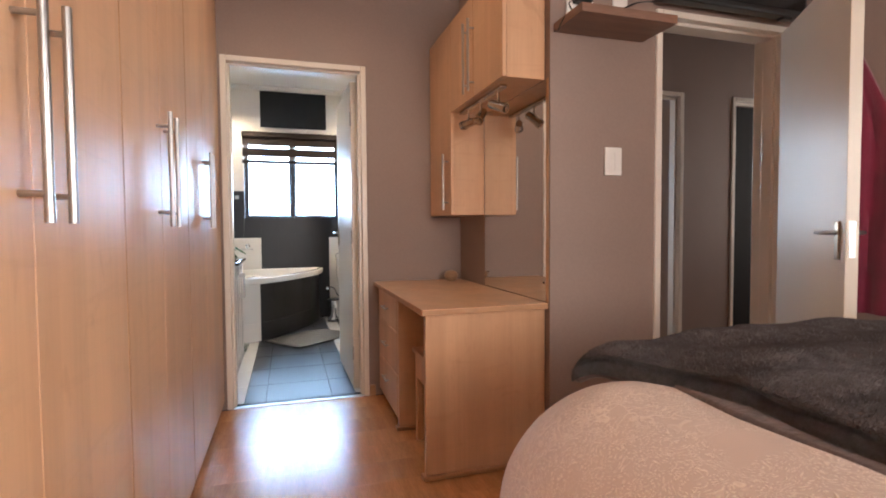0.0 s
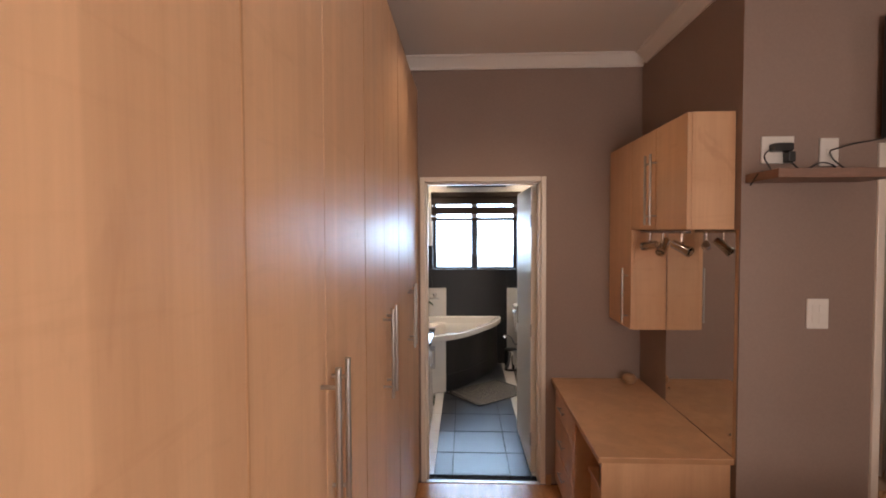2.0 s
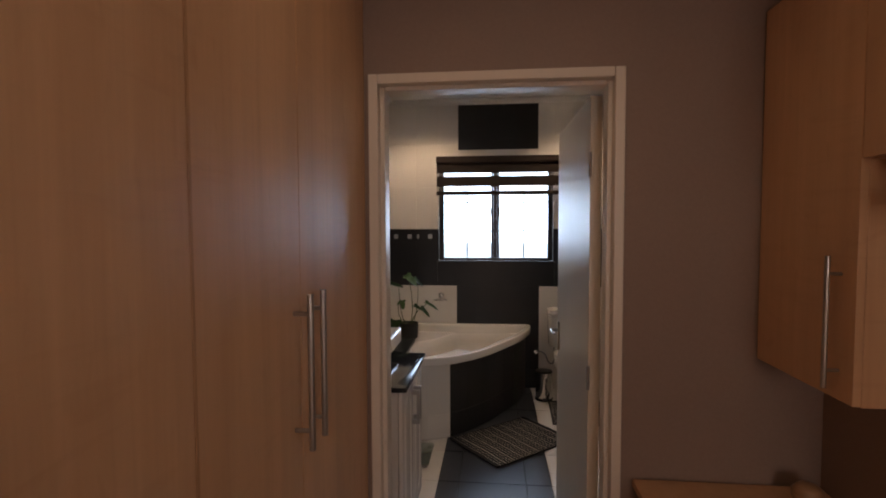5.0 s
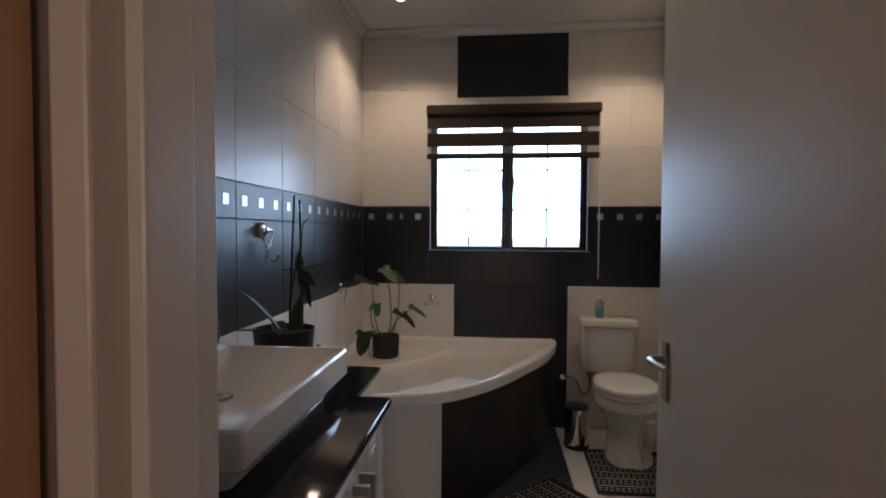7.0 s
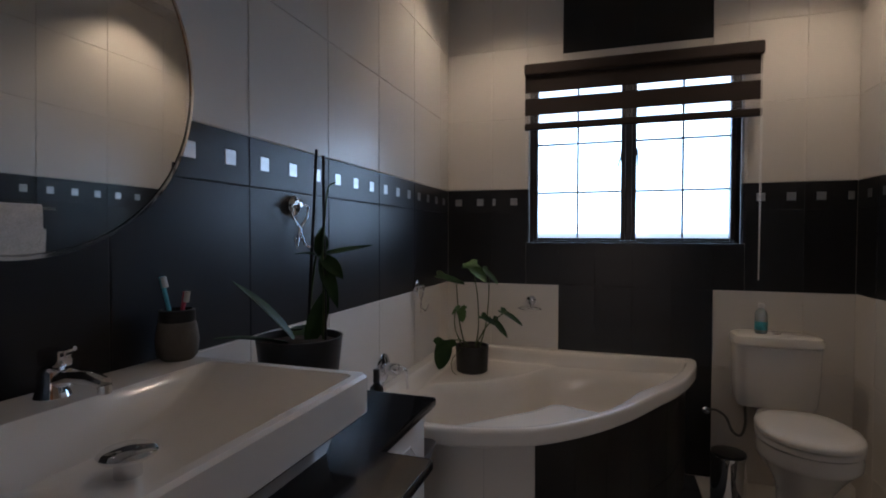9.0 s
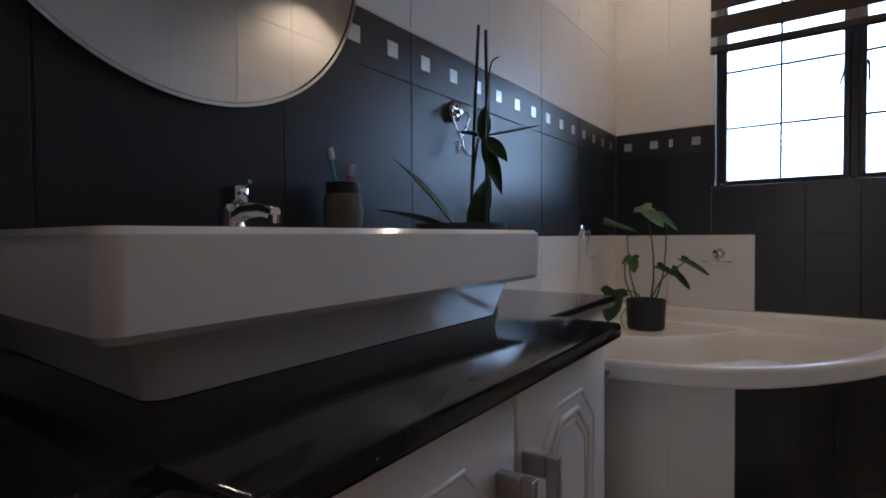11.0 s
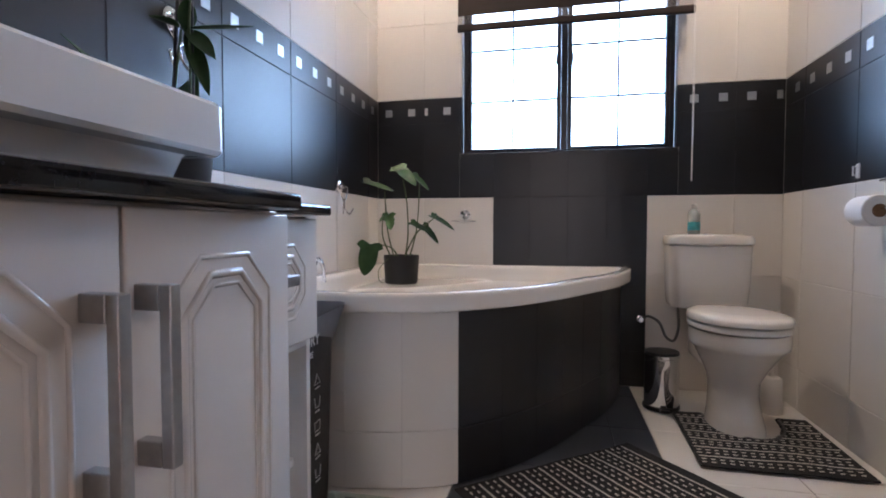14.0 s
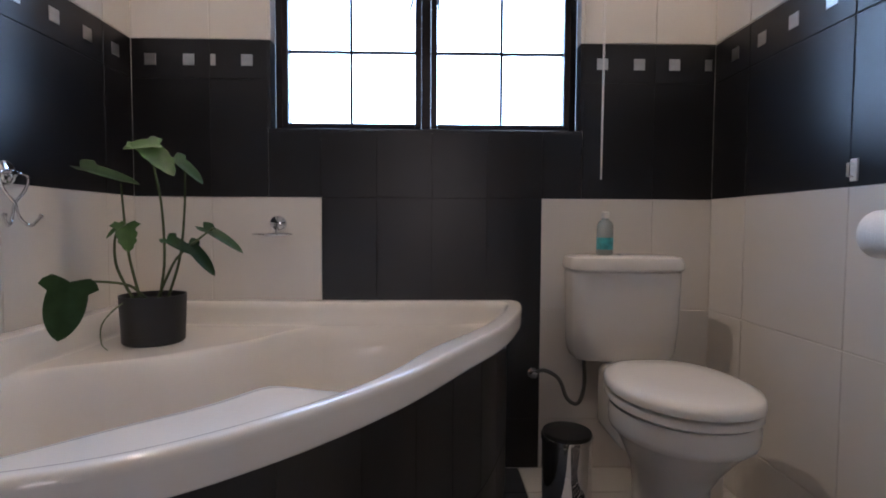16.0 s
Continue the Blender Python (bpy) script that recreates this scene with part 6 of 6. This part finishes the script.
def woven_mat(origin, u, v, lu, lv, inside, label, group):
    """A flat woven mat: a black ground and raised cream weft, line by line; inside(a, b) says where it has cloth."""
    z = BF + 0.0045
    t = thing("bath_mat", (origin[0] + u[0] * lu / 2 + v[0] * lv / 2, origin[1] + u[1] * lu / 2 + v[1] * lv / 2, BF), label, "mat", group)
    P = lambda a, b, h: (origin[0] + u[0] * a + v[0] * b, origin[1] + u[1] * a + v[1] * b, z + h + 0.0035 * noise.noise(Vector((a * 6, b * 6, lu))))
    bm = bmesh.new()
    na, nb = 48, 40
    cell = {}
    for i in range(na):
        for j in range(nb):
            if inside((i + 0.5) / na * lu, (j + 0.5) / nb * lv):
                q = []
                for di, dj in ((0, 0), (1, 0), (1, 1), (0, 1)):
                    key = (i + di, j + dj)
                    if key not in cell:
                        cell[key] = bm.verts.new(P(key[0] / na * lu, key[1] / nb * lv, 0.004))
                    q.append(cell[key])
                bm.faces.new(q)
    bmesh.ops.recalc_face_normals(bm, faces=bm.faces)
    if bm.faces[:][0].normal.z < 0:
        bmesh.ops.reverse_faces(bm, faces=bm.faces)
    ext = bmesh.ops.extrude_face_region(bm, geom=bm.faces[:])
    for g in ext["geom"]:
        if isinstance(g, bmesh.types.BMVert):
            g.co.z += 0.006
    part("ground", bm, MAT_BLACK, t)
    bm = bmesh.new()
    b, kind = 0.035, 0
    rng = random.Random(11)
    while b < lv - 0.03:
        kind = (kind + 1) % 3
        a = 0.012
        while a < lu - 0.012:
            ln = 0.02 if kind == 0 else 0.016
            gap = 0.0 if kind == 0 else 0.015
            hw = 0.0058 if kind == 0 else 0.0056
            sh = 0.004 if kind == 2 else 0.0
            a0, a1 = a + sh, min(a + sh + ln, lu - 0.008)
            bb = b + rng.uniform(-0.0012, 0.0012) + 0.006 * noise.noise(Vector((a * 5, b * 5, 2.0)))
            if inside(a0, bb) and inside(a1, bb) and inside(a0, bb + 0.012) and inside(a0, bb - 0.012):
                top = 0.0112
                vs = [bm.verts.new(P(p, q, h)) for p, q, h in ((a0, bb - hw, 0.009), (a1, bb - hw, 0.009), (a1, bb, top + 0.0008), (a0, bb, top + 0.0008), (a0, bb + hw, 0.009), (a1, bb + hw, 0.009))]
                bm.faces.new((vs[0], vs[1], vs[2], vs[3]))
                bm.faces.new((vs[3], vs[2], vs[5], vs[4]))
            a += ln + gap
        b += 0.026 if kind else 0.028
    tagged(part("cream_weft", bm, MAT_CREAM, t, "raised cream stitches"), kind="stuff")


uu = Vector((0.675 - 0.11, 2.507 - 2.03)).normalized()
vv = Vector((uu.y, -uu.x))
woven_mat((0.11, 2.03), vv, uu, 0.56, 0.775, lambda a, b: True, "black and cream woven bath mat lying askew", "black and cream mats")


def contour(a, b):
    # cut-out for the pan at the middle of the far side
    return not ((a - 0.28) ** 2 / 0.15 ** 2 + (b - 0.57) ** 2 / 0.28 ** 2 < 1)


woven_mat((0.93, 2.385), Vector((1, 0)), Vector((0.03, 1)).normalized(), 0.55, 0.56, contour, "black and cream woven mat cut around the toilet", "black and cream mats")

PIPING = mat("grey_cotton_piping", (0.11, 0.10, 0.095), 0.95, vary=0.15, scale=40, bump=0.4, bump_scale=300)
rim = [(0.93 + 0.28 + 0.155 * math.sin(radians(a)) + 0.015, 2.385 + 0.57 - 0.285 * math.cos(radians(a)), BF + 0.0105) for a in range(-86, 87, 6)]
part("cut_out_binding", tube(rim, 0.009, 8), PIPING, [o for o in scene.objects if o.name.startswith("bath_mat") and o.parent is None][-1], "grey bound edge", 60)

# ---- laundry bag, scale ----
BAG = mat("charcoal_bag_cloth", (0.032, 0.03, 0.031), 0.85, vary=0.25, scale=12, bump=0.35, bump_scale=240)
LINING = mat("grey_bag_lining", (0.16, 0.15, 0.16), 0.5, vary=0.2, scale=9, bump=0.2, bump_scale=60)
t = thing("laundry_bag", (-0.4, 1.69, BF), "charcoal cloth laundry bag with white printing, open at top", "laundry bag")
lx0, lx1, ly0, ly1 = -0.575, -0.222, 1.52, 1.86
bm = loft([round_rect(lx0 + 0.02, lx1 - 0.015, ly0 + 0.02, ly1 - 0.02, 0.04, BF), round_rect(lx0, lx1 - 0.004, ly0, ly1 - 0.008, 0.05, 0.05), round_rect(lx0, lx1, ly0, ly1, 0.045, 0.35), round_rect(lx0, lx1 + 0.003, ly0, ly1 + 0.004, 0.04, 0.558)], True)
bmesh.ops.delete(bm, geom=[f for f in bm.faces if f.normal.z > 0.9 and f.calc_center_median().z > 0.5], context="FACES")
part("body", bm, BAG, t, "", 60)
bm = bmesh.new()
lo = [bm.verts.new(p) for p in round_rect(lx0 + 0.003, lx1, ly0 + 0.003, ly1, 0.04, 0.556)]
hi = [bm.verts.new((p[0] + (0.035 if p[0] > -0.35 and p[1] > 1.7 else 0.0), p[1] + (0.012 if p[1] > 1.7 else 0), 0.57 + 0.035 * max(0, (p[1] - 1.6) / 0.26))) for p in round_rect(lx0 + 0.004, lx1 + 0.002, ly0 + 0.004, ly1 + 0.002, 0.03, 0.0)]
inn = [bm.verts.new((min(max(v.co.x, lx0 + 0.02), lx1 - 0.02), min(max(v.co.y, ly0 + 0.02), ly1 - 0.02), 0.44)) for v in hi]
for a, b in ((lo, hi), (hi, inn)):
    for j in range(len(a)):
        bm.faces.new((a[j], a[(j + 1) % len(a)], b[(j + 1) % len(a)], b[j]))
bm.faces.new(inn)
bmesh.ops.recalc_face_normals(bm, faces=bm.faces)
part("lining", bm, LINING, t, "shiny grey turned-over lining", 60)
PRINT = mat("white_print", (0.62, 0.6, 0.58), 0.7)


def bag_text(body, y, z, size):
    c = bpy.data.curves.new("printed_word", "FONT")
    c.body, c.size, c.extrude = body, size, 0.0006
    c.materials.append(PRINT)
    o = new("printed_word", c)
    o.parent = t
    o.matrix_basis = Matrix.Translation(Vector((lx1 + 0.0042, y, z)) - Vector((-0.4, 1.69, BF))) @ Matrix(((0, 0, 1, 0), (1, 0, 0, 0), (0, 1, 0, 0), (0, 0, 0, 1)))


bag_text("LAUNDRY", 1.552, 0.506, 0.0425)
bag_text("WASH CARE", 1.575, 0.475, 0.024)
bag_text("LABELS", 1.603, 0.452, 0.024)
for row, z in enumerate((0.395, 0.33, 0.265, 0.2, 0.135)):
    for k in range(3):
        y = 1.58 + 0.07 * k
        x = lx1 + 0.003
        pts = ([(x, y, z + 0.028), (x, y + 0.004, z), (x, y + 0.028, z), (x, y + 0.032, z + 0.028)], [(x, y, z), (x, y + 0.03, z), (x, y + 0.03, z + 0.026), (x, y, z + 0.026), (x, y, z)], [(x, y, z), (x, y + 0.016, z + 0.028), (x, y + 0.032, z), (x, y, z)])[(row + k) % 3]
        part("printed_symbol", tube(pts, 0.0011, 4), PRINT, t)
        part("printed_bar", box(x - 0.0004, x + 0.0008, y + 0.002, y + 0.03, z - 0.012, z - 0.009), PRINT, t)
GREEN_GLASS = mat("green_edged_glass", (0.75, 0.9, 0.84), 0.04, transmission=0.9, ior=1.5)
t = thing("bathroom_scale", (-0.14, 1.72, BF), "square glass bathroom scale on round feet", "scale")
part("plate", box(-0.29, 0.01, 1.56, 1.9, 0.0, 0.008, 0.003), GREEN_GLASS, t, "", 40)
part("display", box(-0.2, -0.08, 1.83, 1.88, -0.014, -0.0005, 0.002), BLACK_PLASTIC, t)
for x in (-0.255, -0.025):
    for y in (1.595, 1.865):
        part("foot", lathe([(0.02, 0.0), (0.024, 0.003), (0.024, 0.022), (0.02, 0.0255), (0, 0.0255)], (x, y, BF), 20), STEEL, t, "round metal foot", 40)

# ---- tiles, planks: the many small pieces ----
CHIP = {}


def chip(w, h, d, bev=0.0022):
    """A shared tile mesh lying in its own x and z, its face towards -y."""
    key = (round(w, 3), round(h, 3), d)
    if key not in CHIP:
        x, z = w / 2, h / 2
        v = [(-x, d, -z), (x, d, -z), (x, d, z), (-x, d, z), (-x, bev, -z), (x, bev, -z), (x, bev, z), (-x, bev, z), (-x + bev, 0, -z + bev), (x - bev, 0, -z + bev), (x - bev, 0, z - bev), (-x + bev, 0, z - bev)]
        f = [(8, 9, 10, 11), (4, 5, 9, 8), (5, 6, 10, 9), (6, 7, 11, 10), (7, 4, 8, 11), (0, 1, 5, 4), (1, 2, 6, 5), (2, 3, 7, 6), (3, 0, 4, 7)]
        me = bpy.data.meshes.new("tile")
        me.from_pydata(v, [], f)
        CHIP[key] = me
    return CHIP[key]


SKINS = {}


def tile(parent, name, centre, turn, w, h, material, depth=0.008, gap=0.003, bev=0.0016):
    me = chip(w - gap, h - gap, depth, bev)
    key = (me.name, material.name)
    if key not in SKINS:
        m2 = me.copy()
        m2.materials.append(material)
        SKINS[key] = m2
    o = new(name, SKINS[key])
    o.parent = parent
    o.matrix_basis = Matrix.Translation(centre) @ turn
    return o


TURN_N = Matrix.Identity(4)
TURN_W = pose(0, 0, 0, 0, 0, 90)      # face towards +x
TURN_E = pose(0, 0, 0, 0, 0, -90)     # face towards -x
TURN_S = pose(0, 0, 0, 0, 0, 180)     # face towards +y
ROWS = [(BF, 0.165), (0.165, 0.586), (0.586, 1.004), (1.004, 1.434), (1.434, 1.578), (1.578, 2.0), (2.0, 2.424), (2.424, 2.815)]
DARK_ROWS = {3, 4}
wall_w, wall_e, wall_n, wall_s = (bpy.data.objects[n] for n in ("wall_bath_west", "wall_bath_east", "wall_window", "wall_bathroom_door"))
part("dark_grout", box(BX0 - 0.006, BX0 - 0.0014, BY0 + 0.002, BY1 + 0.001, 1.0055, 1.5765), GROUT_BLACK, wall_w)
part("dark_grout", box(BX1 + 0.0014, BX1 + 0.006, BY0 + 0.002, BY1 + 0.001, 1.0055, 1.5765), GROUT_BLACK, wall_e)
for x0, x1, z0, z1 in ((BX0 + 0.001, WX0 - 0.001, 1.0055, 1.5765), (WX1 + 0.001, BX1 - 0.001, 1.0055, 1.5765), (WX0, WX1, 1.0055, WZ0 - 0.003), (0.0715, 0.8915, BF, 1.005), (0.0885, 0.8765, 2.3665, 2.8135)):
    part("dark_grout", box(x0, x1, BY1 + 0.0014, BY1 + 0.006, z0, z1), GROUT_BLACK, wall_n)
METAL_CHIP = mat("brushed_metal_inset", (0.55, 0.55, 0.55), 0.3, 1.0, vary=0.1, scale=40)


def span_list(a, b, first, pitch):
    k = math.floor((a - first) / pitch) - 1
    edges = [a]
    while first + k * pitch < b - 0.02:
        e = first + k * pitch
        if e > a + 0.02:
            edges.append(e)
        k += 1
    return list(zip(edges, edges[1:] + [b]))


for y0, y1 in span_list(BY0, BY1, 1.469, 0.4268):
    for r, (z0, z1) in enumerate(ROWS):
        tile(wall_w, "tile", (BX0, (y0 + y1) / 2, (z0 + z1) / 2), TURN_W, y1 - y0, z1 - z0, BLACK_TILE if r in DARK_ROWS else WHITE_TILE)
for y0, y1 in span_list(BY0, BY1, 2.70, 0.4268):
    for r, (z0, z1) in enumerate(ROWS):
        tile(wall_e, "tile", (BX1, (y0 + y1) / 2, (z0 + z1) / 2), TURN_E, y1 - y0, z1 - z0, BLACK_TILE if r in DARK_ROWS else WHITE_TILE)


def north(x0, x1, z0, z1, m):
    tile(wall_n, "tile", ((x0 + x1) / 2, BY1, (z0 + z1) / 2), TURN_N, x1 - x0, z1 - z0, m, gap=0.0014 if m is BLACK_TILE else 0.003, bev=0.0007 if m is BLACK_TILE else 0.0016)


for r, (z0, z1) in enumerate(ROWS):
    for x0, x1 in ((BX0, -0.335), (-0.335, WX0 if r > 2 else 0.07), (WX1 if r > 2 else 0.893, 1.31), (1.31, BX1)):
        north(x0, x1, z0, z1, BLACK_TILE if r in DARK_ROWS else WHITE_TILE)
    if r < 3:
        for x0, x1 in ((0.07, 0.275), (0.275, 0.481), (0.481, 0.687), (0.687, 0.893)):
            north(x0, x1, z0, z1, BLACK_TILE)
for x0, x1 in ((WX0, 0.07), (0.07, 0.275), (0.275, 0.481), (0.481, 0.687), (0.687, 0.893), (0.893, WX1)):
    north(x0, x1, 1.004, WZ0, BLACK_TILE)
for x0, x1 in ((WX0, 0.087), (0.878, WX1)):
    north(x0, x1, WZ1, 2.424, WHITE_TILE)
    north(x0, x1, 2.424, 2.815, WHITE_TILE)
for x0, x1 in ((0.087, 0.4825), (0.4825, 0.878)):
    north(x0, x1, WZ1, 2.365, WHITE_TILE)
    north(x0, x1, 2.365, 2.815, BLACK_TILE)
# the doorway wall, seen in the mirror
for r, (z0, z1) in enumerate(ROWS):
    for x0, x1 in ((BX0, -0.19), (-0.19, -0.003), (0.887, 1.31), (1.31, BX1)):
        tile(wall_s, "tile", ((x0 + x1) / 2, 0.173, (z0 + z1) / 2), TURN_S, x1 - x0, z1 - z0, BLACK_TILE if r in DARK_ROWS else WHITE_TILE)
for x0, x1 in ((0.0, 0.427), (0.427, 0.884)):
    tile(wall_s, "tile", ((x0 + x1) / 2, 0.173, 2.29), TURN_S, x1 - x0, 0.26, WHITE_TILE)
    tile(wall_s, "tile", ((x0 + x1) / 2, 0.173, 2.62), TURN_S, x1 - x0, 0.39, WHITE_TILE)
# small metal insets in the dark border
for k in range(-9, 13):
    y = 1.536 + 0.1422 * k
    if BY0 + 0.05 < y < BY1 - 0.03:
        tile(wall_w, "metal_inset", (BX0 + 0.0015, y, 1.506), TURN_W, 0.045, 0.045, METAL_CHIP, 0.0045)
for k in range(-16, 6):
    y = 2.494 + 0.1428 * k
    if BY0 + 0.05 < y < BY1 - 0.03:
        tile(wall_e, "metal_inset", (BX1 - 0.0015, y, 1.505), TURN_E, 0.045, 0.045, METAL_CHIP, 0.0045)
for x, wd in ((-0.549, 0.045), (-0.41, 0.045), (-0.322, 0.022), (-0.199, 0.045), (1.112, 0.045), (1.25, 0.045), (1.382, 0.045), (1.51, 0.03)):
    tile(wall_n, "metal_inset", (x, BY1 - 0.0015, 1.503), TURN_N, wd, 0.045, METAL_CHIP, 0.0045)
# bathroom floor: dark tiles with a white border along both sides
floor_b = bpy.data.objects["floor_bathroom_base"]
FLAT = pose(0, 0, 0, -90, 0, 0)
for x0, x1 in ((0.092, 0.227), (0.227, 0.654), (0.654, 0.815)):
    for y0, y1 in span_list(0.036, BY1, 0.545, 0.4345):
        if (x0 + x1) / 2 > 0.2 or y0 < 2.2:
            tile(floor_b, "floor_tile", ((x0 + x1) / 2, (y0 + y1) / 2, BF), FLAT, x1 - x0, y1 - y0, FLOOR_TILE, gap=0.005)
for x0, x1 in ((BX0, -0.33), (-0.33, 0.092), (0.815, 1.24), (1.24, BX1)):
    for y0, y1 in span_list(0.17, BY1, 0.545, 0.4345):
        tile(floor_b, "floor_tile", ((x0 + x1) / 2, (y0 + y1) / 2, BF), FLAT, x1 - x0, y1 - y0, WHITE_TILE)
# bedroom laminate: planks along x
floor_a = bpy.data.objects["floor_bedroom_base"]
rng = random.Random(2)
y = -0.0125
while y > SOUTH_Y:
    x = -0.655 - rng.uniform(0, 1.0)
    x = max(x, -0.66)
    ln = rng.uniform(0.4, 1.28)
    while x < EAST_X + 0.7:
        x1 = min(x + ln, 5.0)
        tile(floor_a, "plank", ((x + x1) / 2, y - 0.0965, 0.0), FLAT, x1 - x, 0.193, LAMINATE, gap=0.0004, bev=0.0005)
        x, ln = x1, 1.28
        if x1 >= 5.0:
            break
    y -= 0.193
